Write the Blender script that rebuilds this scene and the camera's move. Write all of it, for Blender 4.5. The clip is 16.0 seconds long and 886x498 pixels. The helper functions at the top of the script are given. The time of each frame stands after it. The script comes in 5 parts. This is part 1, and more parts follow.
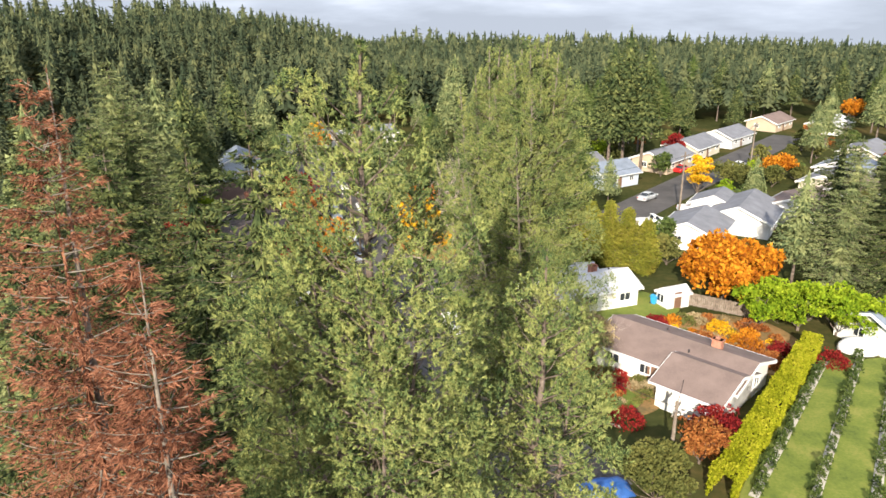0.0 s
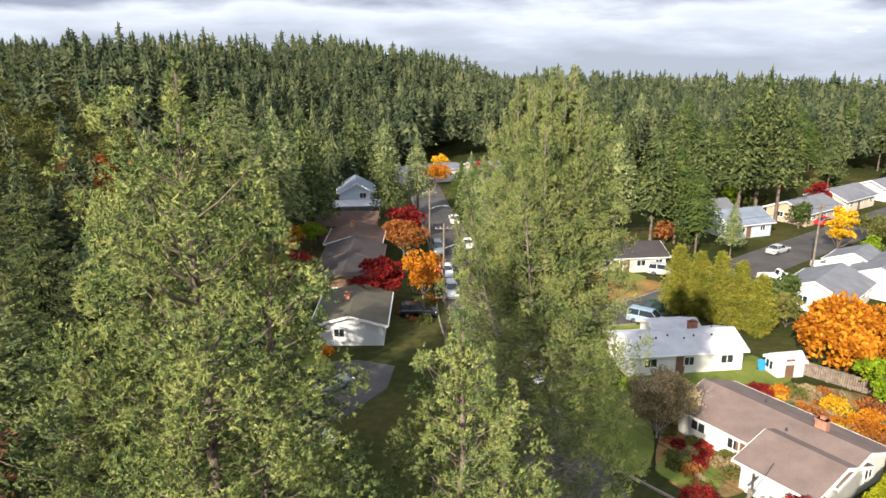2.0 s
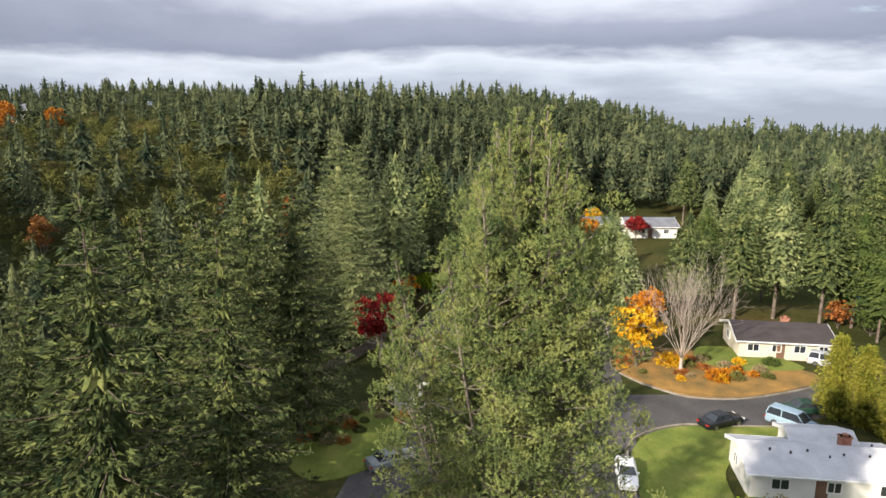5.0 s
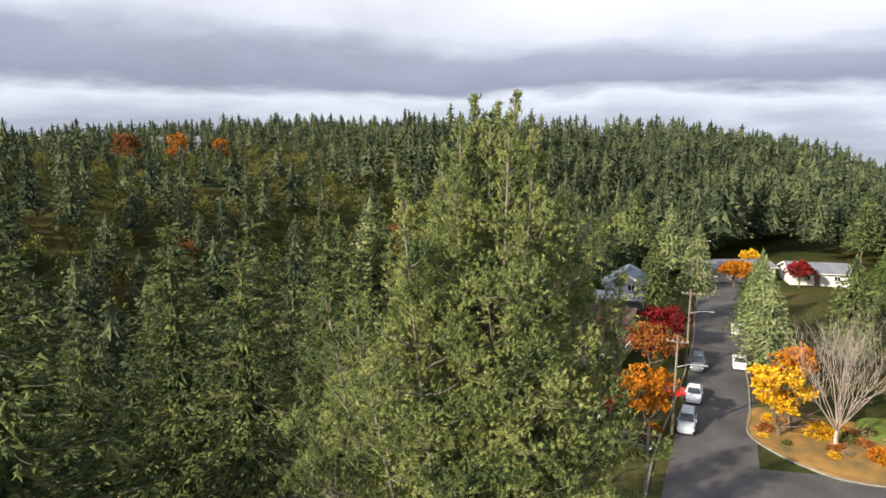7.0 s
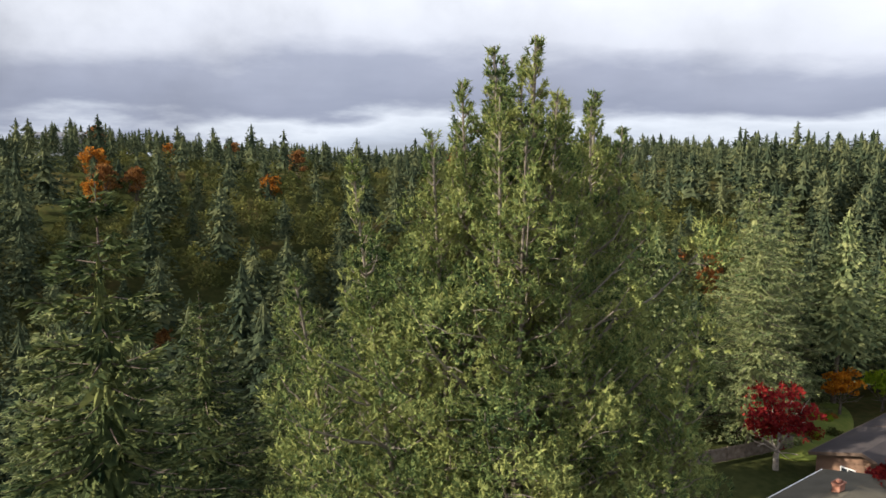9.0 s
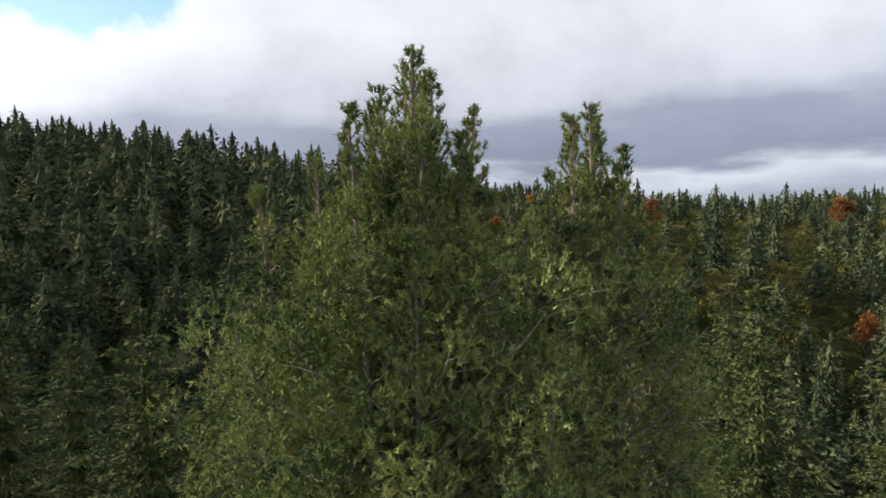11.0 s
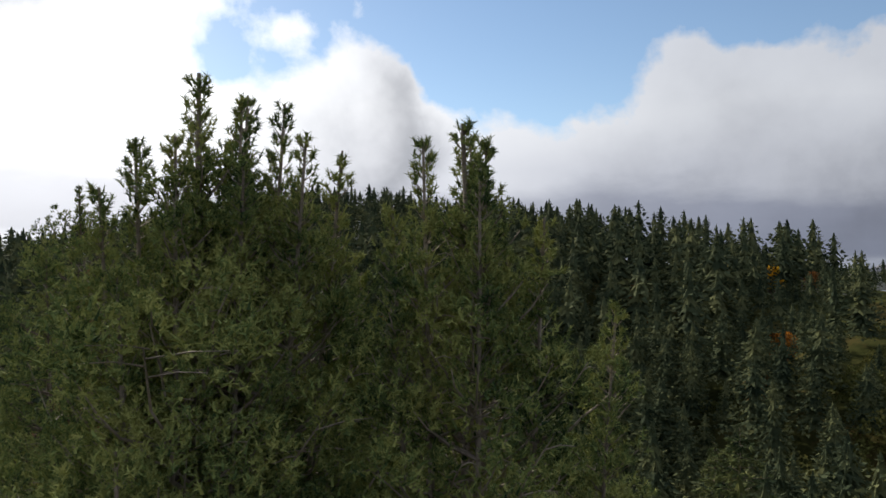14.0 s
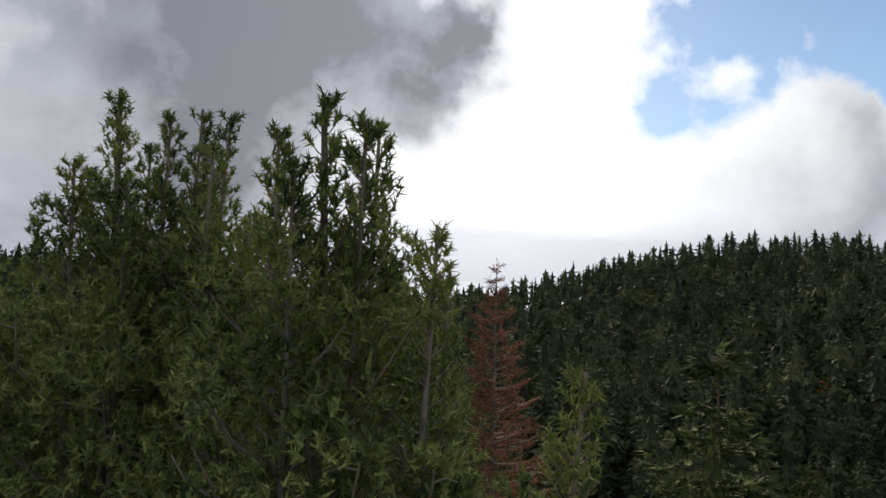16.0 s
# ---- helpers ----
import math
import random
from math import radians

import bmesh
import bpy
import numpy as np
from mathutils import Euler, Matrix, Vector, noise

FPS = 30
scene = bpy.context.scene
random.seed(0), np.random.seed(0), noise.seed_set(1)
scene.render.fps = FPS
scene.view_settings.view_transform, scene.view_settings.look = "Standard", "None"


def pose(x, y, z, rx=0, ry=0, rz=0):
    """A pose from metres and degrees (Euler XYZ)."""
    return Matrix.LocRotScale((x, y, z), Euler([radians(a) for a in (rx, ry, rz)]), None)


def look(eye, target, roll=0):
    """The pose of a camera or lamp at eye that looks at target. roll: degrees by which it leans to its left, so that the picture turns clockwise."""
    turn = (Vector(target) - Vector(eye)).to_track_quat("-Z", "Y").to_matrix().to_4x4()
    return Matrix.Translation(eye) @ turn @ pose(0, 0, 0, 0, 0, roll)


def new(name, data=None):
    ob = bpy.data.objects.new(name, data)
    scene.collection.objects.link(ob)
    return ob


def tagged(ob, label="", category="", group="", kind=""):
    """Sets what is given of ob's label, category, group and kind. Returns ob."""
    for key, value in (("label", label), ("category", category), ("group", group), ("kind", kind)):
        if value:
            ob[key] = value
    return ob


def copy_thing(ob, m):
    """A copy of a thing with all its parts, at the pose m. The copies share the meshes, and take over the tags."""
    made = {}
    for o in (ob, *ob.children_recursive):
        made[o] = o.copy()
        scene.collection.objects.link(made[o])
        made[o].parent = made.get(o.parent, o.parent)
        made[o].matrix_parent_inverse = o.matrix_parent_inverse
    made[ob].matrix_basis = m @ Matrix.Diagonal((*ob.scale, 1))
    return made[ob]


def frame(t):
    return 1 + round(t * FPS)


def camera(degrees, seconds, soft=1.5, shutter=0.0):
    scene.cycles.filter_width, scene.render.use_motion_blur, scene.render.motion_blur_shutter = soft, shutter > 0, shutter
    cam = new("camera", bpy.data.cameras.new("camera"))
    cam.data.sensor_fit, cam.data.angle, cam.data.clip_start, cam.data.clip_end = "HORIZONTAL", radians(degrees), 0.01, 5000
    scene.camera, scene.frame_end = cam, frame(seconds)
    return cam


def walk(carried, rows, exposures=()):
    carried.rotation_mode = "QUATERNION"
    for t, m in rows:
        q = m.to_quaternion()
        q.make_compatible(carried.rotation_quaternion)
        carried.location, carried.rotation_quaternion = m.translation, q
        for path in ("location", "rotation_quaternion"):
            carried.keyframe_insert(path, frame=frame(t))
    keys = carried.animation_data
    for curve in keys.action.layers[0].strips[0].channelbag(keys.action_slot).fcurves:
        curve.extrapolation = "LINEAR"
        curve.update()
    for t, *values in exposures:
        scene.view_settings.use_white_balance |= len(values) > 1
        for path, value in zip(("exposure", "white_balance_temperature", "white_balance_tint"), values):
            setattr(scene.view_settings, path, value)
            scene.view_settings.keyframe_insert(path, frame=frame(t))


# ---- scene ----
cam = camera(63.3, 16.0, soft=1.6)

# seconds, eye, yaw to the left of +y, pitch, roll
PATH = [
    (0, (2.052, 6.639, 33.515), 2.47, -19.10, -0.11),
    (0.5, (3.574, 7.278, 33.417), 4.98, -18.53, -0.01),
    (1, (4.998, 8.021, 33.303), 7.82, -17.80, 0.14),
    (1.5, (6.388, 9.016, 33.169), 11.61, -17.09, 0.15),
    (2, (7.686, 10.278, 33.031), 14.11, -16.30, 0.19),
    (2.5, (8.921, 11.767, 32.880), 16.30, -15.57, 0.38),
    (3, (10.112, 13.361, 32.752), 18.84, -14.86, 0.48),
    (5.5, (13.829, 22.995, 32.283), 31.97, -11.99, 0.38),
    (6, (14.251, 24.910, 31.979), 35.35, -11.27, 0.23),
    (6.5, (14.568, 26.881, 31.655), 38.55, -10.52, 0.18),
    (7, (14.777, 28.897, 31.309), 41.78, -9.97, 0.33),
    (7.5, (14.910, 30.839, 30.979), 47.67, -9.81, 0.48),
    (8, (15.016, 32.713, 30.739), 53.36, -9.66, 0.63),
    (8.5, (15.109, 34.526, 30.568), 59.07, -9.24, 0.67),
    (9, (15.275, 36.249, 30.393), 68.34, -8.29, 0.28),
    (11.5, (15.089, 44.906, 29.877), 103.36, -3.07, -1.13),
    (12, (14.437, 46.220, 29.788), 108.24, -1.99, -1.00),
    (12.5, (13.616, 47.401, 29.696), 113.90, -0.91, -0.72),
    (13, (12.617, 48.460, 29.600), 120.98, 0.19, -0.37),
    (13.5, (11.384, 49.288, 29.552), 126.92, 1.18, -0.03),
    (14, (9.925, 49.910, 29.505), 132.73, 2.15, 0.31),
    (14.5, (8.346, 50.306, 29.474), 140.48, 3.14, 0.69),
    (15, (6.685, 50.472, 29.465), 150.61, 4.05, 1.09),
    (15.5, (5.149, 50.440, 29.463), 159.63, 4.98, 1.41),
    (16, (3.626, 50.240, 29.495), 167.09, 5.79, 1.76),
]


def aim(eye, yaw, pitch, roll):
    a, b = radians(yaw), radians(pitch)
    way = Vector((-math.sin(a) * math.cos(b), math.cos(a) * math.cos(b), math.sin(b)))
    return look(eye, Vector(eye) + way, roll)


walk(cam, [(t, aim(eye, yaw, pitch, roll)) for t, eye, yaw, pitch, roll in PATH],
     exposures=[(0, 1.12), (3, 0.95), (5.5, 0.85), (7, 0.88), (9, 0.9), (11.5, 0.6), (13, 0.34), (14.5, 0.12), (16, 0.08)])

# ---- daylight ----
SUN_BEARING, SUN_HEIGHT = 167.0, 26.0
to_sun = Vector((-math.sin(radians(SUN_BEARING)) * math.cos(radians(SUN_HEIGHT)),
                 math.cos(radians(SUN_BEARING)) * math.cos(radians(SUN_HEIGHT)), math.sin(radians(SUN_HEIGHT))))
sun_data = bpy.data.lights.new("sun", "SUN")
sun_data.energy, sun_data.angle, sun_data.color = 5.0, radians(0.6), (1.0, 0.90, 0.75)
sun = new("sun", sun_data)
sun.matrix_world = look((0, 0, 200), Vector((0, 0, 200)) - to_sun)

world = bpy.data.worlds.new("sky")
scene.world = world
world.use_nodes = True


def sky_nodes():
    nt = world.node_tree
    n, l = nt.nodes, nt.links
    n.clear()

    def add(kind, **kw):
        nd = n.new(kind)
        for k, v in kw.items():
            if k == "operation":
                nd.operation = v
        return nd

    def calc(op, a, b=None, c=None):
        nd = n.new("ShaderNodeMath")
        nd.operation = op
        for i, v in enumerate((a, b, c)):
            if v is None:
                continue
            if isinstance(v, (int, float)):
                nd.inputs[i].default_value = v
            else:
                l.new(v, nd.inputs[i])
        return nd.outputs[0]

    def ramp(fac, stops):
        nd = n.new("ShaderNodeValToRGB")
        el = nd.color_ramp.elements
        while len(el) > 1:
            el.remove(el[-1])
        el[0].position, el[0].color = stops[0][0], (*stops[0][1], 1)
        for p, c in stops[1:]:
            e = el.new(p)
            e.color = (*c, 1)
        l.new(fac, nd.inputs[0])
        return nd.outputs[0]

    sky = n.new("ShaderNodeTexSky")
    sky.sky_type = "NISHITA"
    sky.sun_disc = False
    sky.sun_elevation, sky.sun_rotation = radians(SUN_HEIGHT), radians(360 - SUN_BEARING)
    sky.air_density, sky.dust_density, sky.ozone_density = 1.0, 0.15, 1.5
    co = n.new("ShaderNodeTexCoord").outputs["Generated"]
    sep = n.new("ShaderNodeSeparateXYZ")
    l.new(co, sep.inputs[0])
    x, y, z = sep.outputs
    up = calc("ADD", calc("MAXIMUM", z, -0.1), 0.2)
    comb = n.new("ShaderNodeCombineXYZ")
    l.new(calc("DIVIDE", x, up), comb.inputs[0])
    l.new(calc("DIVIDE", y, up), comb.inputs[1])
    comb.inputs[2].default_value = 3.7
    big = n.new("ShaderNodeTexNoise")
    big.inputs["Scale"].default_value, big.inputs["Detail"].default_value, big.inputs["Roughness"].default_value = 0.75, 9.0, 0.55
    l.new(comb.outputs[0], big.inputs["Vector"])
    shade = n.new("ShaderNodeTexNoise")
    shade.inputs["Scale"].default_value, shade.inputs["Detail"].default_value, shade.inputs["Roughness"].default_value = 0.6, 8.0, 0.55
    off = n.new("ShaderNodeVectorMath")
    off.operation = "ADD"
    off.inputs[1].default_value = (4.3, 1.9, 2.0)
    l.new(comb.outputs[0], off.inputs[0])
    l.new(off.outputs[0], shade.inputs["Vector"])
    dot = n.new("ShaderNodeVectorMath")
    dot.operation = "DOT_PRODUCT"
    dot.inputs[1].default_value = to_sun
    l.new(co, dot.inputs[0])
    near = calc("POWER", calc("MAXIMUM", dot.outputs["Value"], 0.0), 5.5)
    # lumps of thicker cloud and gaps of open sky: bearing, height, half width in degrees, amount
    tear = n.new("ShaderNodeTexNoise")
    tear.inputs["Scale"].default_value, tear.inputs["Detail"].default_value, tear.inputs["Roughness"].default_value = 5.0, 7.0, 0.55
    l.new(co, tear.inputs["Vector"])
    shift = n.new("ShaderNodeVectorMath")
    shift.operation = "MULTIPLY_ADD"
    shift.inputs[1].default_value, shift.inputs[2].default_value = (0.5, 0.5, 0.35), (-0.25, -0.25, -0.175)
    l.new(tear.outputs["Color"], shift.inputs[0])
    moved = n.new("ShaderNodeVectorMath")
    moved.operation = "ADD"
    l.new(co, moved.inputs[0])
    l.new(shift.outputs[0], moved.inputs[1])
    norm = n.new("ShaderNodeVectorMath")
    norm.operation = "NORMALIZE"
    l.new(moved.outputs[0], norm.inputs[0])
    ragged = norm.outputs[0]

    def lumps(rows):
        total = None
        for bearing, high, half, amount in rows:
            a, e = radians(bearing), radians(high)
            d2 = n.new("ShaderNodeVectorMath")
            d2.operation = "DOT_PRODUCT"
            d2.inputs[1].default_value = (-math.sin(a) * math.cos(e), math.cos(a) * math.cos(e), math.sin(e))
            l.new(ragged, d2.inputs[0])
            g = calc("POWER", calc("MAXIMUM", d2.outputs["Value"], 0.0), 0.7 / (1 - math.cos(radians(half))))
            g = calc("MULTIPLY", g, amount)
            total = g if total is None else calc("ADD", total, g)
        return total

    open_sky = lumps([(116, 22, 8, 0.6), (138, 23, 8, 0.65), (127, 22, 8, 0.5), (104, 22, 6, 0.4), (95, 36, 12, 0.2)])
    dark = lumps([(171, 19, 6, 0.30), (190, 13, 9, 0.34), (181, 24, 7, 0.34), (188, 21, 8, 0.28), (175, 21, 5, 0.12), (104, 7, 7, 0.15), (88, 7.5, 8, 0.17), (141, 10, 5, 0.10), (137, 8, 4, 0.15), (118, 7, 4, 0.10), (62, 8, 9, 0.10), (44, 6, 7, 0.08)])
    cover = ramp(calc("SUBTRACT", calc("ADD", big.outputs["Fac"], calc("MULTIPLY", dark, 1.0)), open_sky), [(0.18, (0, 0, 0)), (0.32, (1, 1, 1))])
    warp = calc("ADD", calc("ADD", calc("MAXIMUM", z, -0.1), 0.03), calc("MULTIPLY", calc("SUBTRACT", shade.outputs["Fac"], 0.5), 0.20))
    body = ramp(warp, [(0.0, (2.3, 2.55, 3.0)), (0.025, (2.9, 3.2, 3.75)), (0.055, (4.1, 4.4, 4.9)), (0.080, (1.75, 1.95, 2.55)), (0.13, (2.25, 2.45, 3.1)), (0.165, (4.1, 4.3, 4.85)), (0.24, (5.1, 5.3, 5.7)), (0.42, (3.6, 3.9, 4.6))])
    deep = n.new("ShaderNodeMix")
    deep.data_type, deep.clamp_factor = "RGBA", True
    l.new(calc("MINIMUM", calc("MULTIPLY", dark, calc("MULTIPLY", calc("POWER", tear.outputs["Fac"], 2.6), 9.5)), 0.9), deep.inputs[0])
    l.new(body, deep.inputs[6])
    deep.inputs[7].default_value = (1.05, 1.13, 1.42, 1)
    lit = n.new("ShaderNodeMix")
    lit.data_type, lit.blend_type = "RGBA", "ADD"
    l.new(calc("MULTIPLY", near, calc("SUBTRACT", 1.0, calc("MINIMUM", calc("MULTIPLY", dark, 3.2), 0.85))), lit.inputs[0])
    l.new(deep.outputs[2], lit.inputs[6])
    lit.inputs[7].default_value = (7.0, 6.85, 6.6, 1)
    mix = n.new("ShaderNodeMix")
    mix.data_type = "RGBA"
    l.new(cover, mix.inputs[0])
    l.new(sky.outputs[0], mix.inputs[6])
    l.new(lit.outputs[2], mix.inputs[7])
    bg = n.new("ShaderNodeBackground")
    bg.inputs["Strength"].default_value = 0.115
    l.new(mix.outputs[2], bg.inputs["Color"])
    out = n.new("ShaderNodeOutputWorld")
    l.new(bg.outputs[0], out.inputs["Surface"])


sky_nodes()

# ---- materials ----


def material(name, stops, scale=4.0, rough=0.8, fine=40.0, bump=0.0, metal=0.0, per_island=0.0, per_object=0.0, translucent=0.0, detail=4.0, spec=0.3):
    """A surface whose colour runs over the stops by noise at two scales."""
    m = bpy.data.materials.new(name)
    m.use_nodes = True
    nt = m.node_tree
    n, l = nt.nodes, nt.links
    n.clear()
    out = n.new("ShaderNodeOutputMaterial")
    geo = n.new("ShaderNodeNewGeometry")
    pos = geo.outputs["Position"]
    a = n.new("ShaderNodeTexNoise")
    a.inputs["Scale"].default_value, a.inputs["Detail"].default_value = scale, detail
    l.new(pos, a.inputs["Vector"])
    b = n.new("ShaderNodeTexNoise")
    b.inputs["Scale"].default_value, b.inputs["Detail"].default_value = fine, 3.0
    l.new(pos, b.inputs["Vector"])

    def calc(op, u, v):
        nd = n.new("ShaderNodeMath")
        nd.operation = op
        for i, w in enumerate((u, v)):
            if isinstance(w, (int, float)):
                nd.inputs[i].default_value = w
            else:
                l.new(w, nd.inputs[i])
        return nd.outputs[0]

    fac = calc("ADD", calc("MULTIPLY", calc("SUBTRACT", a.outputs["Fac"], 0.5), 1.3),
               calc("ADD", 0.5, calc("MULTIPLY", calc("SUBTRACT", b.outputs["Fac"], 0.5), 0.6)))
    if per_island:
        fac = calc("ADD", fac, calc("MULTIPLY", calc("SUBTRACT", geo.outputs["Random Per Island"], 0.5), per_island))
    if per_object:
        info = n.new("ShaderNodeObjectInfo")
        fac = calc("ADD", fac, calc("MULTIPLY", calc("SUBTRACT", info.outputs["Random"], 0.5), per_object))
    r = n.new("ShaderNodeValToRGB")
    el = r.color_ramp.elements
    el[0].position, el[0].color = 0.15, (*stops[0], 1)
    el[1].position, el[1].color = 0.85, (*stops[-1], 1)
    for i, c in enumerate(stops[1:-1]):
        e = el.new(0.15 + 0.7 * (i + 1) / (len(stops) - 1))
        e.color = (*c, 1)
    l.new(fac, r.inputs[0])
    p = n.new("ShaderNodeBsdfPrincipled")
    p.inputs["Roughness"].default_value, p.inputs["Metallic"].default_value = rough, metal
    p.inputs["Specular IOR Level"].default_value = spec
    l.new(r.outputs[0], p.inputs["Base Color"])
    if bump:
        bp = n.new("ShaderNodeBump")
        bp.inputs["Strength"].default_value, bp.inputs["Distance"].default_value = bump, 0.05
        l.new(b.outputs["Fac"], bp.inputs["Height"])
        l.new(bp.outputs[0], p.inputs["Normal"])
    last = p.outputs[0]
    if translucent:
        t = n.new("ShaderNodeBsdfTranslucent")
        l.new(r.outputs[0], t.inputs["Color"])
        mx = n.new("ShaderNodeMixShader")
        mx.inputs[0].default_value = translucent
        l.new(p.outputs[0], mx.inputs[1])
        l.new(t.outputs[0], mx.inputs[2])
        last = mx.outputs[0]
    l.new(last, out.inputs["Surface"])
    return m


def leafy(name, *stops, scale=0.5, island=0.7, trans=0.35):
    return material(name, stops, scale=scale, fine=6.0, rough=0.85, per_island=island, translucent=trans, spec=0.03)


PINE = leafy("pine_needles", (0.024, 0.046, 0.022), (0.115, 0.158, 0.056), (0.235, 0.258, 0.084), (0.305, 0.315, 0.108), scale=1.1, island=0.40, trans=0.04)
FIR = leafy("fir_needles", (0.014, 0.027, 0.014), (0.072, 0.094, 0.036), (0.18, 0.192, 0.066), scale=0.9, island=0.4, trans=0.07)
FIR_PALE = leafy("pale_fir_needles", (0.075, 0.105, 0.05), (0.17, 0.20, 0.085), (0.28, 0.30, 0.13), trans=0.14)
# greyer and bluer than the firs: distance haze is put into this colour
FOREST = leafy("forest_needles", (0.020, 0.032, 0.020), (0.058, 0.074, 0.040), (0.130, 0.140, 0.064), scale=0.14, island=0.45, trans=0.1)
CYPRESS = leafy("cypress_leaves", (0.150, 0.180, 0.030), (0.255, 0.255, 0.038), (0.375, 0.330, 0.060))
LIME = leafy("lime_leaves", (0.12, 0.20, 0.015), (0.22, 0.32, 0.02), (0.33, 0.40, 0.03))
HEDGE = leafy("hedge_leaves", (0.16, 0.18, 0.01), (0.28, 0.30, 0.015), (0.38, 0.36, 0.03))
ORANGE = leafy("orange_leaves", (0.24, 0.075, 0.012), (0.50, 0.18, 0.015), (0.66, 0.30, 0.03))
YELLOW = leafy("yellow_leaves", (0.45, 0.22, 0.015), (0.70, 0.42, 0.02), (0.80, 0.55, 0.04))
RED = leafy("red_leaves", (0.10, 0.012, 0.014), (0.22, 0.018, 0.02), (0.33, 0.04, 0.03))
RUST = leafy("rust_leaves", (0.16, 0.05, 0.02), (0.34, 0.12, 0.035), (0.45, 0.20, 0.06))
RUST_NEEDLE = leafy("rust_needles", (0.11, 0.045, 0.026), (0.23, 0.095, 0.055), (0.34, 0.16, 0.095), trans=0.1)
OLIVE = leafy("olive_leaves", (0.050, 0.064, 0.022), (0.105, 0.112, 0.034), (0.19, 0.172, 0.052), scale=0.13, trans=0.12, island=0.3)
FAR_ORANGE = leafy("far_orange_leaves", (0.16, 0.06, 0.015), (0.36, 0.135, 0.022), (0.55, 0.24, 0.035))
FAR_RUST = leafy("far_rust_leaves", (0.11, 0.05, 0.024), (0.22, 0.10, 0.034), (0.33, 0.165, 0.055))
TAN = leafy("tan_leaves", (0.20, 0.155, 0.085), (0.33, 0.26, 0.145), (0.46, 0.37, 0.22))
GREEN = leafy("green_leaves", (0.04, 0.065, 0.02), (0.075, 0.105, 0.03), (0.12, 0.15, 0.045), trans=0.25)
BARK = material("bark", [(0.05, 0.038, 0.03), (0.13, 0.10, 0.08), (0.22, 0.18, 0.15)], scale=3.0, fine=18.0, bump=0.6, rough=0.95)
TWIG = material("grey_bark", [(0.08, 0.065, 0.05), (0.19, 0.16, 0.13), (0.30, 0.26, 0.21)], scale=2.0, fine=15.0, bump=0.4, rough=0.9)
PALE_BARK = material("pale_bark", [(0.20, 0.16, 0.13), (0.36, 0.30, 0.25), (0.48, 0.42, 0.36)], scale=2.0, fine=15.0, bump=0.4, rough=0.9)
ASPHALT = material("asphalt", [(0.045, 0.042, 0.041), (0.068, 0.063, 0.061), (0.095, 0.088, 0.085)], scale=0.25, fine=3.0, bump=0.15, rough=0.85)
LAWN = material("lawn", [(0.065, 0.095, 0.016), (0.125, 0.155, 0.024), (0.21, 0.205, 0.05)], scale=0.35, fine=5.0, bump=0.5, rough=0.95)
LITTER = material("leaf_litter", [(0.085, 0.075, 0.028), (0.22, 0.125, 0.035), (0.36, 0.20, 0.05)], scale=0.35, fine=6.0, bump=0.5, rough=0.95)
GROUND = material("ground", [(0.022, 0.028, 0.010), (0.045, 0.05, 0.018), (0.10, 0.075, 0.03)], scale=0.06, fine=1.2, bump=0.4, rough=1.0, spec=0.0)
GARDEN = material("garden_soil", [(0.08, 0.07, 0.03), (0.22, 0.13, 0.05), (0.34, 0.20, 0.09)], scale=0.4, fine=4.0, bump=0.6, rough=0.95)
GLASS = material("window_glass", [(0.02, 0.025, 0.03), (0.03, 0.035, 0.045)], scale=1.0, rough=0.06, spec=0.8)
TYRE = material("tyre", [(0.015, 0.015, 0.016), (0.03, 0.03, 0.03)], scale=8.0, rough=0.9)
CHROME = material("rim_metal", [(0.45, 0.45, 0.46), (0.6, 0.6, 0.62)], scale=8.0, rough=0.3, metal=1.0)
BRICK = material("chimney_brick", [(0.22, 0.09, 0.06), (0.34, 0.15, 0.10), (0.42, 0.23, 0.16)], scale=3.0, fine=20.0, bump=0.5, rough=0.9)
POLEWOOD = material("pole_wood", [(0.10, 0.08, 0.06), (0.19, 0.15, 0.12), (0.27, 0.23, 0.19)], scale=2.0, fine=16.0, bump=0.4, rough=0.9)
GALV = material("galvanised_steel", [(0.35, 0.36, 0.37), (0.5, 0.5, 0.52)], scale=5.0, rough=0.45, metal=0.8)


def paint(name, c, rough=0.6, vary=0.18, scale=0.9, bump=0.0, fine=14.0, metal=0.0, spec=0.3):
    lo = tuple(v * (1 - vary) for v in c)
    hi = tuple(min(0.9, v * (1 + vary)) for v in c)
    return material(name, [lo, c, hi], scale=scale, rough=rough, bump=bump, fine=fine, metal=metal, spec=spec)

# ---- helpers for meshes ----


def raw(name, verts, faces, mat, parent=None, smooth=False, label=""):
    me = bpy.data.meshes.new(name)
    me.from_pydata([tuple(v) for v in verts] if not isinstance(verts, np.ndarray) else verts.tolist(), [],
                   faces.tolist() if isinstance(faces, np.ndarray) else faces)
    me.materials.append(mat)
    if smooth:
        me.polygons.foreach_set("use_smooth", [True] * len(me.polygons))
    ob = new(name, me)
    if parent:
        ob.parent = parent
    if label:
        tagged(ob, label)
    return ob


def part(name, bm, mat, parent=None, label="", smooth=False):
    me = bpy.data.meshes.new(name)
    bm.to_mesh(me)
    bm.free()
    me.materials.append(mat)
    if smooth:
        me.polygons.foreach_set("use_smooth", [True] * len(me.polygons))
    ob = new(name, me)
    if parent:
        ob.parent = parent
    if label:
        tagged(ob, label)
    return ob


def empty(name, m):
    ob = new(name)
    ob.empty_display_size = 0.5
    ob.matrix_world = m
    return ob


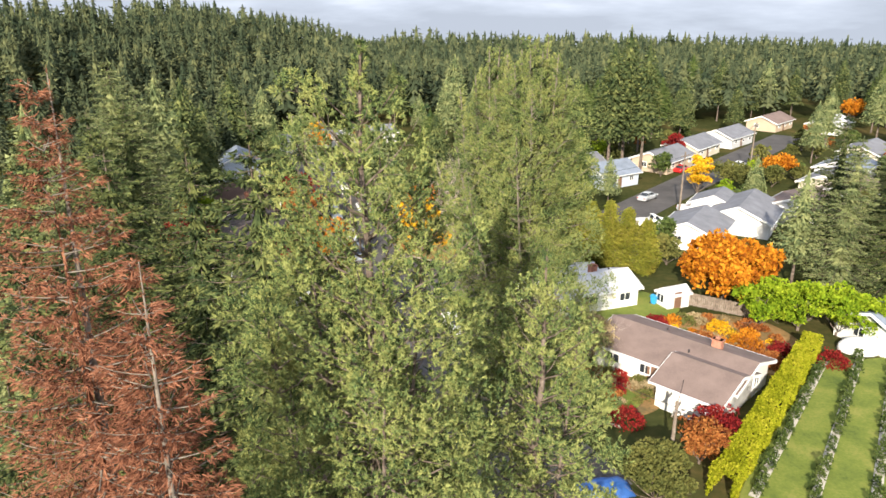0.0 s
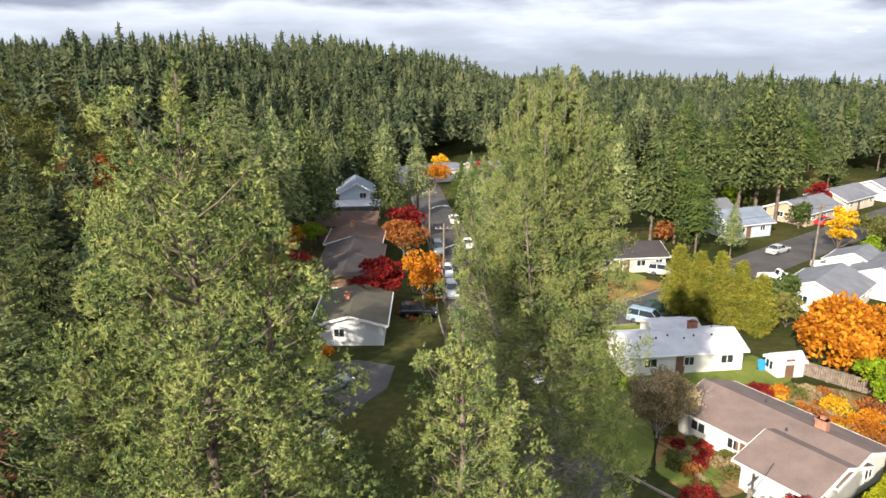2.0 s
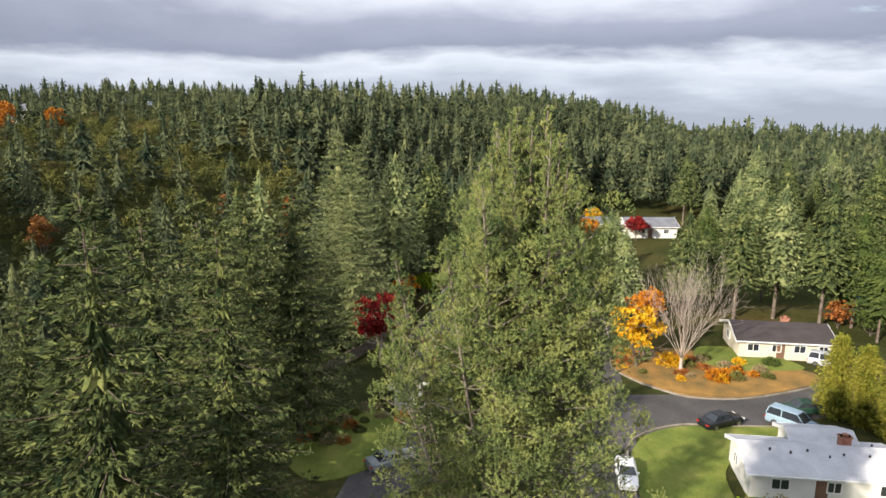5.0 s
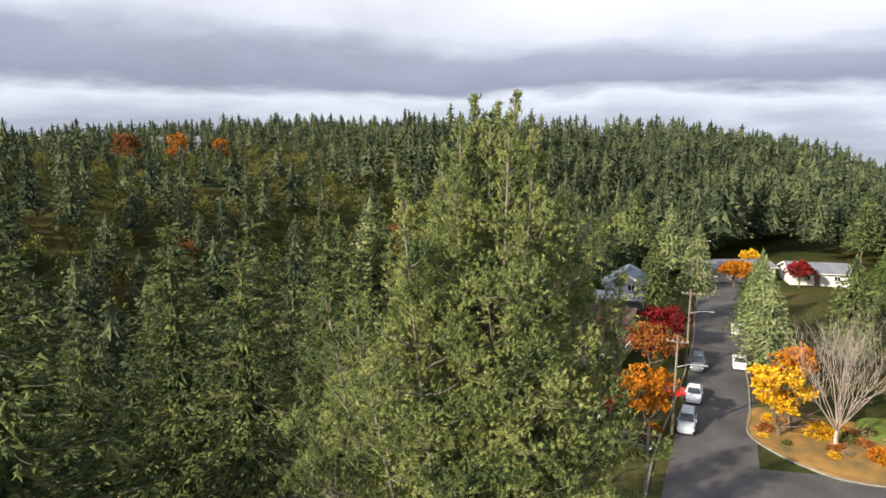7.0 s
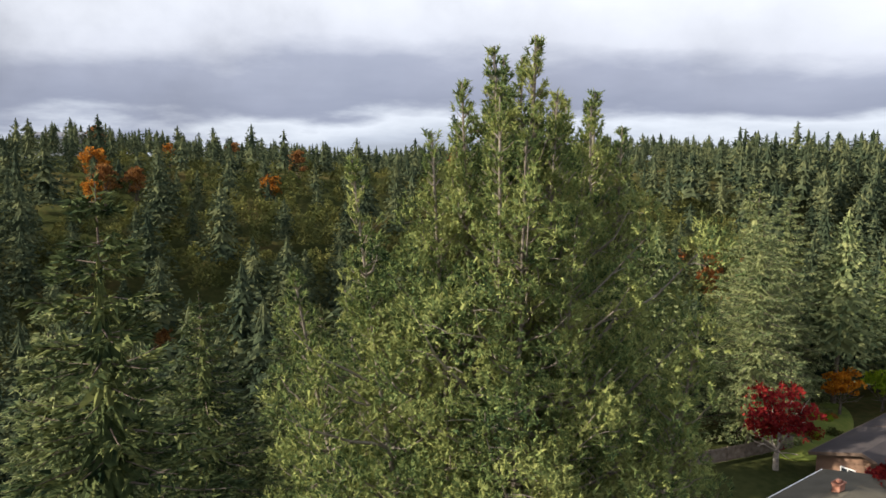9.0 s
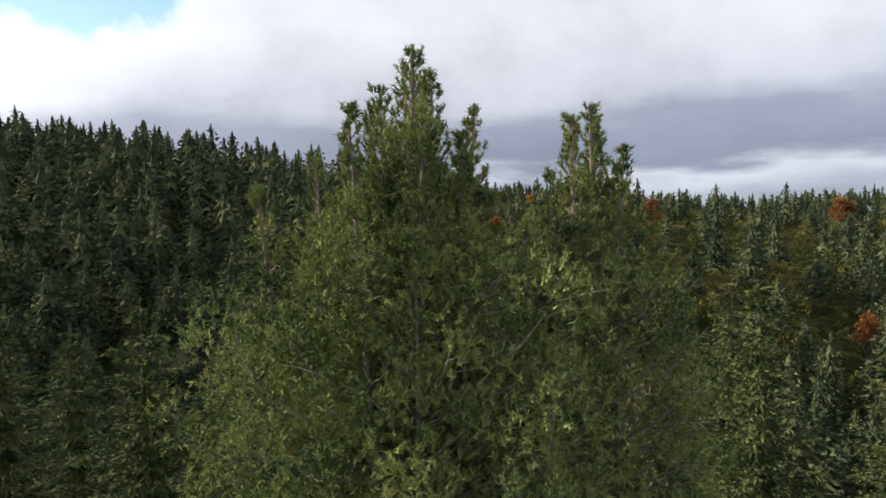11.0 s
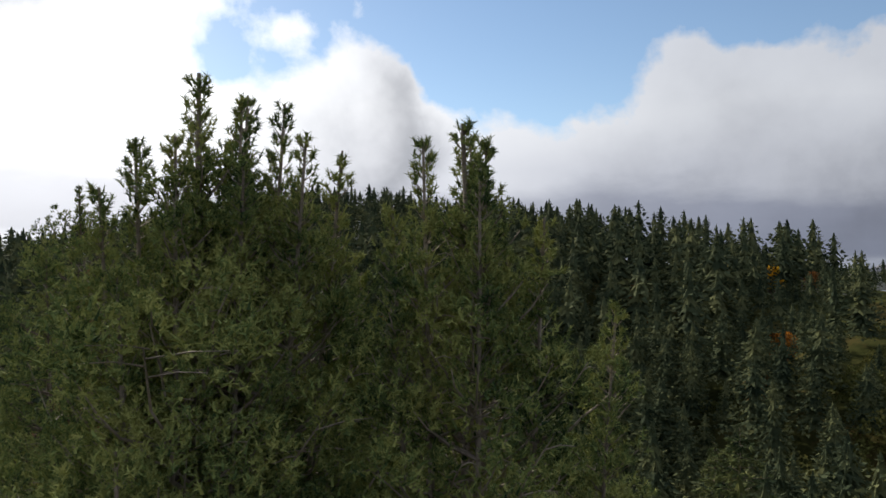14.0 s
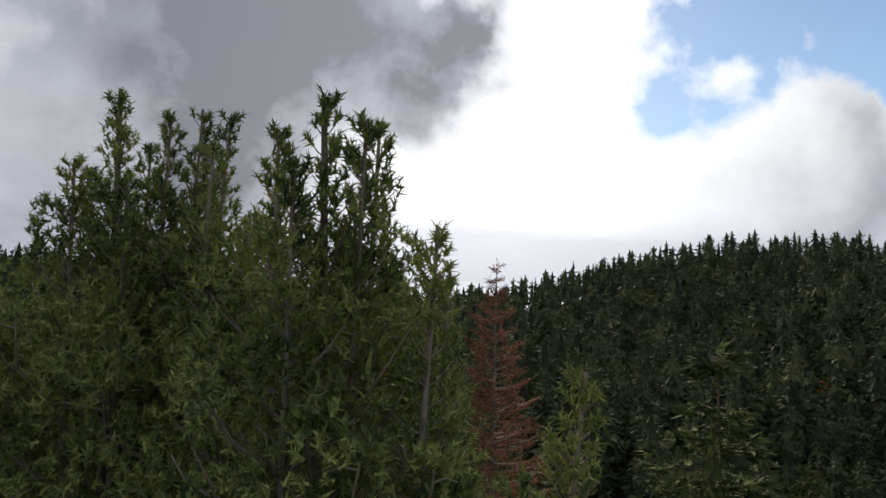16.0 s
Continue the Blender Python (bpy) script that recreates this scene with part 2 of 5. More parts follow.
def step(a, b, x):
    t = np.clip((np.asarray(x, float) - a) / (b - a), 0, 1)
    return t * t * (3 - 2 * t)


def ground(x, y):
    """The height of the land: a flat street, a ravine to the west, hills west and south."""
    x, y = np.asarray(x, float), np.asarray(y, float)
    z = -13.0 * step(-42, -64, x) * step(-128, -74, x) * (0.55 + 0.45 * step(220, 60, y)) * step(-60, 10, y)
    z = z + 23.0 * step(-76, -190, x) * step(330, 20, y)
    z = z + 8.0 * step(-150, -225, x) * step(60, -40, y)
    z = z - 6.0 * step(0, -40, x) * step(14, -10, y) * step(-70, -30, y)
    z = z + 28.0 * step(-30, -300, y) * (0.86 + 0.06 * step(100, -100, x))
    z = z - 0.02 * np.clip(y - 190, 0, 160) * step(-120, 40, x)
    z = z + 20.0 * step(-40, -200, x) * step(110, 260, y)
    z = z + 9.0 * step(-30, 60, x) * step(-50, -200, y)
    z = z - 0.06 * np.clip(np.hypot(x, y - 50) - 350, 0, 2600)
    return z


def land():
    xs = np.unique(np.concatenate([np.linspace(-120, 100, 56), np.linspace(-420, -120, 31), np.linspace(100, 420, 21), np.array([-3000, -2000, -1300, -900, -650, 650, 900, 1300, 2000, 3000])]))
    ys = np.unique(np.concatenate([np.linspace(-60, 260, 81), np.linspace(-420, -60, 31), np.linspace(260, 600, 21), np.array([-3000, -2000, -1300, -900, -600, 900, 1300, 2000, 3000])]))
    gx, gy = np.meshgrid(xs, ys)
    gz = ground(gx, gy)
    v = np.stack([gx, gy, gz], -1).reshape(-1, 3)
    w = len(xs)
    i = np.arange(len(ys) - 1)[:, None] * w + np.arange(w - 1)[None]
    f = np.stack([i, i + 1, i + 1 + w, i + w], -1).reshape(-1, 4)
    return tagged(raw("ground", v, f, GROUND, smooth=True), "mossy ground under trees and gardens", "ground", kind="structure")


land()


def sheet(name, outline, z, mat, thick=0.0, label="", category="", kind="structure"):
    """A flat patch with the outline given, with a skirt down into the ground."""
    bm = bmesh.new()
    vs = [bm.verts.new((x, y, z)) for x, y in outline]
    fc = bm.faces.new(vs)
    if fc.normal.z < 0:
        fc.normal_flip()
    if thick:
        r = bmesh.ops.extrude_face_region(bm, geom=[fc])
        for e in r["geom"]:
            if isinstance(e, bmesh.types.BMVert):
                e.co.z -= thick
        bmesh.ops.recalc_face_normals(bm, faces=bm.faces)
    bmesh.ops.triangulate(bm, faces=bm.faces)
    return tagged(part(name, bm, mat), label, category, kind=kind)


def smooth_line(points, n=8):
    """A Catmull-Rom line through the points."""
    p = [np.array(q, float) for q in points]
    p = [2 * p[0] - p[1], *p, 2 * p[-1] - p[-2]]
    out = []
    for i in range(1, len(p) - 2):
        for k in range(n):
            t = k / n
            out.append(0.5 * (2 * p[i] + (p[i + 1] - p[i - 1]) * t + (2 * p[i - 1] - 5 * p[i] + 4 * p[i + 1] - p[i + 2]) * t * t
                              + (3 * p[i] - 3 * p[i + 1] + p[i + 2] - p[i - 1]) * t ** 3))
    out.append(p[-2])
    return out


def ribbon(name, line, widths, z, mat, label, category="road"):
    pts = [np.array(q[:2]) for q in line]
    verts, faces = [], []
    for i, q in enumerate(pts):
        d = pts[min(i + 1, len(pts) - 1)] - pts[max(i - 1, 0)]
        d = d / np.linalg.norm(d)
        nrm = np.array([-d[1], d[0]])
        w = np.interp(i / (len(pts) - 1), np.linspace(0, 1, len(widths)), widths) / 2
        for s in (1, -1):
            a = q + s * nrm * w
            verts.append((a[0], a[1], z))
    for i in range(len(pts) - 1):
        faces.append((2 * i, 2 * i + 1, 2 * i + 3, 2 * i + 2))
    return tagged(raw(name, verts, faces, mat), label, category, kind="structure")

# ---- trees ----
rng = np.random.default_rng(7)


def unit(v):
    return v / np.maximum(np.linalg.norm(v, axis=-1, keepdims=True), 1e-9)


class Wood:
    """Collects tapered tubes."""

    def __init__(self):
        self.v, self.f, self.n = [], [], 0

    def tube(self, pts, r0, r1, sides=5):
        pts = np.asarray(pts, float)
        k = len(pts)
        d = unit(np.gradient(pts, axis=0))
        side = unit(np.cross(d, np.where(np.abs(d[:, 2:3]) > 0.9, [1.0, 0, 0], [0, 0, 1.0])))
        up = np.cross(side, d)
        r = np.linspace(r0, r1, k)[:, None, None]
        a = np.arange(sides) * 2 * np.pi / sides
        ring = pts[:, None] + r * (np.cos(a)[None, :, None] * side[:, None] + np.sin(a)[None, :, None] * up[:, None])
        self.v.append(ring.reshape(-1, 3))
        i = np.arange(k - 1)[:, None] * sides + np.arange(sides)[None]
        j = np.arange(k - 1)[:, None] * sides + (np.arange(sides)[None] + 1) % sides
        self.f.append((np.stack([i, j, j + sides, i + sides], -1).reshape(-1, 4) + self.n))
        self.n += k * sides

    def mesh(self):
        return np.concatenate(self.v), np.concatenate(self.f)


def blades(centres, ways, count, length, width, spread, rnd, wide_tip=False, flat=False):
    """Many small blades, count of them about each centre, along its way."""
    c = np.repeat(np.asarray(centres, float), count, 0)
    w = np.repeat(unit(np.asarray(ways, float)), count, 0)
    d = unit(w + rnd.normal(size=c.shape) * spread)
    p = unit(np.cross(d, rnd.normal(size=c.shape) * (0.75 if flat else 1.0) + ([0, 0, 1.0] if flat else [0, 0, 0])))
    ln = length * rnd.uniform(0.65, 1.25, (len(c), 1))
    wd = width * rnd.uniform(0.7, 1.3, (len(c), 1)) / 2
    if wide_tip:
        v = np.stack([c, c + d * ln * 0.55 + p * wd, c + d * ln, c + d * ln * 0.55 - p * wd], 1).reshape(-1, 3)
        f = np.arange(len(c) * 4).reshape(-1, 4)
    else:
        v = np.stack([c - p * wd, c + p * wd, c + d * ln], 1).reshape(-1, 3)
        f = np.arange(len(c) * 3).reshape(-1, 3)
    return v, f


def crown_mesh(chunks):
    v, f, n = [], [], 0
    for a, b in chunks:
        v.append(a)
        f.extend((b + n).tolist())
        n += len(a)
    return np.concatenate(v), f


def brush(cen, way, reach, needles, length, width, rnd, lean=0.75, thick=0.017):
    """Shoots given by foot, way and reach: a close spindle of needles each, and fine ones standing out round it."""
    c, w, r = np.asarray(cen, float), unit(np.asarray(way, float)), np.asarray(reach, float).reshape(-1, 1)
    a = unit(np.cross(w, rnd.normal(size=c.shape)))
    b = np.cross(w, a)
    mid = c + w * r * 0.15
    fat = thick * rnd.uniform(0.8, 1.25, (len(c), 1))
    ring = [mid + fat * (a * math.cos(q) + b * math.sin(q)) for q in (0.0, 2.094, 4.189)]
    v0 = np.stack([*ring, c + w * (r * 1.3 + 0.02)], 1).reshape(-1, 3)
    f0 = np.array([(0, 1, 3), (1, 2, 3), (2, 0, 3)])
    f0 = (np.arange(len(c))[:, None, None] * 4 + f0[None]).reshape(-1, 3)
    c, w, r = (np.repeat(q, needles, 0) for q in (c, w, r))
    foot = c + w * r * rnd.uniform(0.15, 1.15, (len(c), 1))
    across = unit(np.cross(w, rnd.normal(size=c.shape)))
    d = unit(w * rnd.uniform(-0.1, 1.2, (len(c), 1)) + across * lean)
    p = unit(np.cross(d, rnd.normal(size=c.shape)))
    ln = length * rnd.uniform(0.7, 1.2, (len(c), 1))
    wd = width / 2 * rnd.uniform(0.8, 1.2, (len(c), 1))
    v = np.stack([foot - p * wd, foot + p * wd, foot + d * ln], 1).reshape(-1, 3)
    f = np.arange(len(c) * 3).reshape(-1, 3)
    return np.concatenate([v0, v]), np.concatenate([f0, f + len(v0)])


def pine(leaders, height, radius, low, rnd, whorl=0.8, sparse=1.0, taper=0.62, width=0.018, needles=10, length=0.088, opening=0.0, trunk_r=0.42, bare=0.0, plume=1.0, thick=0.017, core=0.6):
    """A white pine about the origin. leaders: tips (x, y, z) of its upright stems."""
    wood, cen, way, reach, inside = Wood(), [], [], [], []
    top = max(leaders, key=lambda q: q[2])
    fork = height * 0.5

    def spray(at, out, size):
        """A plume: shoots that fan up and out from one twig, thickest over its upper side."""
        k = max(5, int(rnd.integers(19, 26) * plume * (0.15 + 2.2 * size ** 1.25)))
        d = unit(rnd.normal(size=(k, 3)) * [1, 1, 0.75] + out * 0.35 + [0, 0, 0.55])
        off = d * size * rnd.uniform(0.15, 1.0, (k, 1)) ** 0.6 * [0.52, 0.52, 0.85]
        cen.append(at + off)
        way.append(d + [0, 0, 0.55])
        reach.append(np.full(k, 0.05 + 0.06 * size) * rnd.uniform(0.8, 1.25, k))

    for n, (tx, ty, tz) in enumerate(leaders):
        main = (tx, ty, tz) == top
        if main:
            h = np.linspace(0, tz, 14)
            t = h / tz
            stem = np.stack([tx * t ** 1.5, ty * t ** 1.5, h], -1) + np.concatenate([[np.zeros(3)], rnd.normal(size=(13, 3)) * [0.06, 0.06, 0]])
            wood.tube(stem, trunk_r, 0.025, 8)
            start, rad = low, radius
        else:
            z0 = min(max(fork, tz - 0.32 * height) * rnd.uniform(0.9, 1.05), tz - 3.0)
            s = z0 / top[2]
            a = np.array([top[0] * s ** 1.5, top[1] * s ** 1.5, z0])
            b = np.array([tx, ty, tz])
            t = np.linspace(0, 1, 9)[:, None]
            stem = a + (b - a) * np.concatenate([np.sqrt(t), np.sqrt(t), t], 1)
            wood.tube(stem, 0.085, 0.016, 6)
            start, rad = z0 + 1.5, radius * 0.5
        z = start
        while z < tz - 1.5:
            p = np.array([np.interp(z, stem[:, 2], stem[:, k]) for k in range(3)])
            f = (tz - z) / max(tz - start, 1e-3)
            prof = min(1.0, (1.05 * f) ** taper) * (0.75 + 0.25 * min(1.0, (z - low + 1.5) / 5.0))
            m = rnd.integers(5, 8) if main else rnd.integers(3, 6)
            a0 = rnd.uniform(0, 6.28)
            widest = min(rad * prof, 0.08 + (0.10 + opening) * (tz - z) + 0.05 * (tz - z) ** 2)
            inside.append((*p, core * widest))
            for i in range(m):
                lost = rnd.random() > sparse
                if lost and rnd.random() > bare:
                    continue
                ang = a0 + i * 6.283 / m + rnd.normal() * 0.25
                ln = max(0.16, widest * rnd.choice([0.5, 0.8, 1.0, 1.15]) * rnd.uniform(0.85, 1.12))
                out = np.array([np.cos(ang), np.sin(ang), 0])
                rise = 0.75 * (1 - f) ** 1.5 + 0.10
                u = np.linspace(0, 1, 6)[:, None]
                lift = np.array([0, 0, 1]) * ln * (rise * u + 0.30 * u ** 3 - 0.18 * u * f)
                line = p + out * ln * u + lift + np.concatenate([np.zeros((1, 3)), rnd.normal(size=(5, 3)) * 0.02 * ln])
                wood.tube(line, 0.012 + 0.013 * ln, 0.007, 4)
                side = np.array([-out[1], out[0], 0])
                many = 1 + int(ln * (1.35 if main else 0.95) + rnd.random() * 0.9)
                size = min(0.88, 0.14 + 0.22 * ln)
                for g in range(many + (2 if lost else 0)):
                    tt = 1.0 if g == 0 else rnd.uniform(0.30 if lost else 0.58, 0.97)
                    hub = np.array([np.interp(tt, u[:, 0], line[:, c]) for c in range(3)])
                    fan = 0.0 if g == 0 else ln * 0.34 * (1 if g % 2 else -1) * rnd.uniform(0.35, 1.0)
                    end = hub + side * fan + out * abs(fan) * 0.45 + np.array([0, 0, 0.12 * abs(fan)])
                    if g:
                        wood.tube(np.array([hub, (hub + end) / 2 + [0, 0, 0.03], end]), 0.011, 0.005, 3)
                    if lost and g % 4 != 1:
                        continue
                    spray(end, out, size * rnd.uniform(0.75, 1.25))
            z += whorl * rnd.uniform(0.7, 1.25) * (0.7 + 0.3 * f)
        # the narrow spire: short upturned branchlets, each with a brush at its end
        d = 2.8
        while d > 0.15:
            p = np.array([np.interp(tz - d, stem[:, 2], stem[:, k]) for k in range(3)])
            for i in range(rnd.integers(4, 7)):
                ang = rnd.uniform(0, 6.28)
                out = np.array([np.cos(ang), np.sin(ang), 0])
                ln = (0.06 + 0.14 * d) * rnd.uniform(0.35, 1.2)
                end = p + out * ln + np.array([0, 0, 0.05 + 0.6 * ln])
                wood.tube(np.array([p, (p + end) / 2 - [0, 0, 0.1 * ln], end]), 0.009, 0.005, 3)
                k = 2 + int(ln * 9)
                along = p + (end - p) * rnd.uniform(0.45, 1.0, (k, 1)) + rnd.normal(size=(k, 3)) * 0.16 * ln
                along[0] = end
                cen.append(along)
                way.append(np.tile(np.array([0, 0, 1.0]) + out * 0.4, (k, 1)) + rnd.normal(size=(k, 3)) * 0.22)
                reach.append(np.full(k, 0.09) * rnd.uniform(0.8, 1.3, k))
            d -= rnd.uniform(0.10, 0.20)
        cen.append(np.array([[tx, ty, tz - 0.14]] * 3) + rnd.normal(size=(3, 3)) * 0.012)
        way.append(np.tile([0, 0, 1.0], (3, 1)) + rnd.normal(size=(3, 3)) * 0.35)
        reach.append(np.full(3, 0.08))
    cen, way, reach = np.concatenate(cen), np.concatenate(way), np.concatenate(reach)
    # the shaded inside of the crown: short dense twigs about each stem
    inside = np.array(inside)
    n = np.maximum(3, (10 * inside[:, 3]).astype(int) + 2)
    c = np.repeat(inside, n, 0)
    off = unit(rnd.normal(size=(len(c), 3))) * c[:, 3:] * rnd.uniform(0.25, 1.0, (len(c), 1)) * [1, 1, 0]
    c = c[:, :3] + off + np.array([0, 0, 1]) * (np.abs(off).max(1, keepdims=True) * 0.3 + rnd.normal(size=(len(c), 1)) * 0.25)
    v, f = brush(cen, way, reach, needles, length, width, rnd, thick=thick)
    v2, f2 = blades(c, off + rnd.normal(size=c.shape) * 0.3 + [0, 0, 0.4], 4, 0.24, 0.06, 0.8, rnd)
    return wood.mesh(), (np.concatenate([v, v2]), np.concatenate([f, f2 + len(v)]))


def skirts(rnd, height, radius, low, layers, points, taper=0.8):
    """The close inside of a conifer: ragged drooping skirts, one over another."""
    v, f = [], []
    for k in range(layers):
        t = 1 - (k + 0.5 + rnd.normal() * 0.12) / layers
        z = height * (low + (1 - low) * (1 - t)) - 0.02 * height
        r = radius * max(t, 0.02) ** taper * rnd.uniform(0.85, 1.12)
        rise = height * (1 - low) / layers
        n = len(v)
        v.append((0, 0, height if k == layers - 1 else min(height * 0.995, z + 1.7 * rise)))
        a0 = rnd.uniform(0, 6.28)
        for i in range(2 * points):
            q = r * (rnd.uniform(0.75, 1.3) if i % 2 == 0 else rnd.uniform(0.45, 0.65))
            a = a0 + i * math.pi / points + rnd.normal() * 0.12
            v.append((q * math.cos(a), q * math.sin(a), z + (-0.35 * rise if i % 2 == 0 else 0.35 * rise) * rnd.uniform(0.4, 1.4)))
        f += [(n, n + 1 + i, n + 1 + (i + 1) % (2 * points)) for i in range(2 * points)]
    return np.array(v), np.array(f)


def fir(height, radius, rnd, low=0.1, layers=34, per=9, leaf=0.45, width=0.16, droop=0.35, fill=7, taper=0.9, count=3, gap=0.0, core=0.5):
    """A fir or spruce about the origin: whorls of drooping flat sprays."""
    wood, cen, way = Wood(), [], []
    hh = np.linspace(0, height, 10)
    bend = rnd.normal(size=2) * 0.25
    stem = np.stack([bend[0] * (hh / height) ** 2, bend[1] * (hh / height) ** 2, hh], -1)
    wood.tube(stem, 0.010 * height + 0.04, 0.008, 7)
    zs = low * height + (height - low * height) * (np.linspace(0, 1, layers) ** 0.92)
    for z in zs[:-1]:
        f = (height - z) / (height * (1 - low))
        r = radius * f ** taper * (0.8 + 0.2 * min(1, (1 - f) * 6 + 0.3))
        m = max(5, int(per * (0.65 + 0.35 * f) * rnd.uniform(0.8, 1.2)))
        a0 = rnd.uniform(0, 6.28)
        for i in range(m):
            if rnd.random() < gap:
                continue
            ang = a0 + i * 6.283 / m + rnd.normal() * 0.2
            ln = max(0.2, r * rnd.uniform(0.65, 1.18))
            out = np.array([np.cos(ang), np.sin(ang), 0])
            side = np.array([-out[1], out[0], 0])
            u = np.linspace(0, 1, 4)[:, None]
            line = np.array([0, 0, z + rnd.normal() * 0.15]) + out * ln * u + np.array([0, 0, 1]) * ln * (0.25 * (1 - f) * u - droop * u ** 1.4 + 0.22 * u ** 3)
            if leaf < 0.7:
                wood.tube(line, 0.01 + 0.010 * ln, 0.006, 3)
            k = max(12, int(fill * ln))
            tt = rnd.uniform(0.12, 1.0, k) ** 0.8
            q = np.stack([np.interp(tt, u[:, 0], line[:, c]) for c in range(3)], -1)
            fan = ln * 0.34 * np.sqrt(np.clip(1.08 - tt, 0, 1))[:, None] * rnd.uniform(-1, 1, (k, 1))
            q = q + side * fan + np.array([0, 0, -0.10]) * np.abs(fan) + rnd.normal(size=(k, 3)) * 0.05
            cen.append(q)
            way.append(out * 0.9 + side * np.sign(fan) * 0.6 + np.array([0, 0, -0.15]) + rnd.normal(size=(k, 3)) * 0.15)
    cen.append(np.stack([np.full(6, bend[0]), np.full(6, bend[1]), np.linspace(height - 1.2, height - 0.1, 6)], -1))
    way.append(np.tile([0, 0, 1.0], (6, 1)) + rnd.normal(size=(6, 3)) * 0.4)
    cen, way = np.concatenate(cen), np.concatenate(way)
    core = skirts(rnd, height * 0.93, radius * core, low, int(layers * 1.5), 10, taper)
    return wood.mesh(), crown_mesh([blades(cen, way, count, leaf, width, 0.34, rnd, flat=True), core])


def fuzz_fir(rnd, radius, leaves=170, size=1.0, layers=11, points=6):
    """A conifer one unit tall for the woods: ragged skirts set with small drooping sprays."""
    v0, f0 = skirts(rnd, 1.0, radius * 0.74, 0.30, layers, points, 0.75)
    t = rnd.random(leaves) ** 0.72
    a = rnd.uniform(0, 6.28, leaves)
    r = radius * t ** 0.75 * rnd.uniform(0.6, 1.12, leaves)
    out = np.stack([np.cos(a), np.sin(a), np.zeros(leaves)], -1)
    cen = out * r[:, None] + np.stack([np.zeros(leaves), np.zeros(leaves), 0.98 - 0.70 * t], -1)
    small = size * (0.014 + 0.022 * np.minimum(1, t / 0.35))[:, None]
    v, f = blades(cen, out + rnd.normal(size=(leaves, 3)) * 0.3 + [0, 0, -0.1], 1, small * 1.4, small, 0.3, rnd, flat=True)
    return np.concatenate([v0, v]), np.concatenate([f0, f + len(v0)])


def broadleaf(height, radius, rnd, trunk=0.28, leaves=2600, leaf=0.34, crown_low=0.3, bare=False, flat=1.0, limbs=9, count=3, twigs=3, airy=0.35):
    """A broad-leaved tree about the origin: forking limbs and clumps of leaves."""
    wood = Wood()
    tips = []
    cz = height * (crown_low + (1 - crown_low) / 2)
    hz = height * (1 - crown_low) / 2

    def grow(p, d, ln, r, level):
        u = np.linspace(0, 1, 5)[:, None]
        bend = rnd.normal(size=3) * 0.14
        line = p + d * ln * u + bend * ln * u ** 2 + np.array([0, 0, 0.12 * ln]) * u ** 2
        wood.tube(line, r, r * 0.55, 6 if level == 0 else 4)
        end = line[-1]
        if level >= (4 if bare else twigs):
            tips.append((line[2], d))
            tips.append((end, d))
            return
        for _ in range(rnd.integers(2, 4) if not bare else rnd.integers(3, 5)):
            nd = unit(d + rnd.normal(size=3) * (0.42 if not bare else 0.36) + np.array([0, 0, 0.12]))
            grow(end if rnd.random() < 0.6 else line[3], nd, ln * rnd.uniform(0.58, 0.82), r * 0.5, level + 1)

    fork = height * (crown_low * 0.75 + 0.03)
    wood.tube(np.array([[0, 0, -0.2], [rnd.normal() * 0.05, rnd.normal() * 0.05, fork * 0.6], [0, 0, fork]]), trunk * height / 9, trunk * height / 12, 8)
    for i in range(limbs):
        ang = i * 2.4 + rnd.normal() * 0.2
        el = rnd.uniform(0.35, 1.35) if not bare else rnd.uniform(0.75, 1.5)
        d = unit(np.array([np.cos(ang) * np.cos(el) * radius / height * 2.2, np.sin(ang) * np.cos(el) * radius / height * 2.2, np.sin(el)]))
        grow(np.array([0, 0, fork * rnd.uniform(0.8, 1.0)]), d, height * rnd.uniform(0.24, 0.34), trunk * height / (26 if not bare else 44), 1)
    if bare:
        return wood.mesh(), None
    lumps = 26
    dirs = unit(rnd.normal(size=(lumps, 3)))
    lump = dirs * rnd.uniform(0.45, 0.95, (lumps, 1)) * [radius * 0.8, radius * 0.8, hz * 0.8 * flat] + [0, 0, cz]
    size = rnd.uniform(0.22, 0.42, lumps) * radius
    k = rnd.integers(0, lumps, leaves)
    dd = unit(rnd.normal(size=(leaves, 3)))
    dd[:, 2] = np.abs(dd[:, 2]) * 0.8 + dd[:, 2] * 0.2
    cen = lump[k] + dd * (size[k] * rnd.uniform(1 - airy, 1.0, leaves))[:, None] * [1, 1, 0.75]
    cen[:, 2] = np.maximum(cen[:, 2], 0.12 * height)
    v, f = blades(cen, dd + [0, 0, 0.3], count, leaf, leaf * 0.75, 0.9, rnd, True)
    return wood.mesh(), (v, f)


def shrub(radius, height, rnd, leaves=500, leaf=0.16, count=4):
    d = unit(rnd.normal(size=(leaves, 3)))
    d[:, 2] = np.abs(d[:, 2])
    cen = d * rnd.uniform(0.6, 1.0, (leaves, 1)) * [radius, radius, height] * (1 + 0.18 * np.sin(d[:, :1] * 7) * np.cos(d[:, 1:2] * 6))
    return blades(cen, d, count, leaf, leaf * 0.6, 0.8, rnd, True)


def tree_thing(name, wood, crown, bark, leaf, label, category="tree", group=""):
    """A tree with its trunk and its crown as parts, standing at the origin."""
    ob = empty(name, Matrix.Identity(4))
    raw("trunk", wood[0], wood[1], bark, ob, True)
    if crown is not None:
        raw("crown", crown[0], crown[1], leaf, ob)
    return tagged(ob, label, category, group)


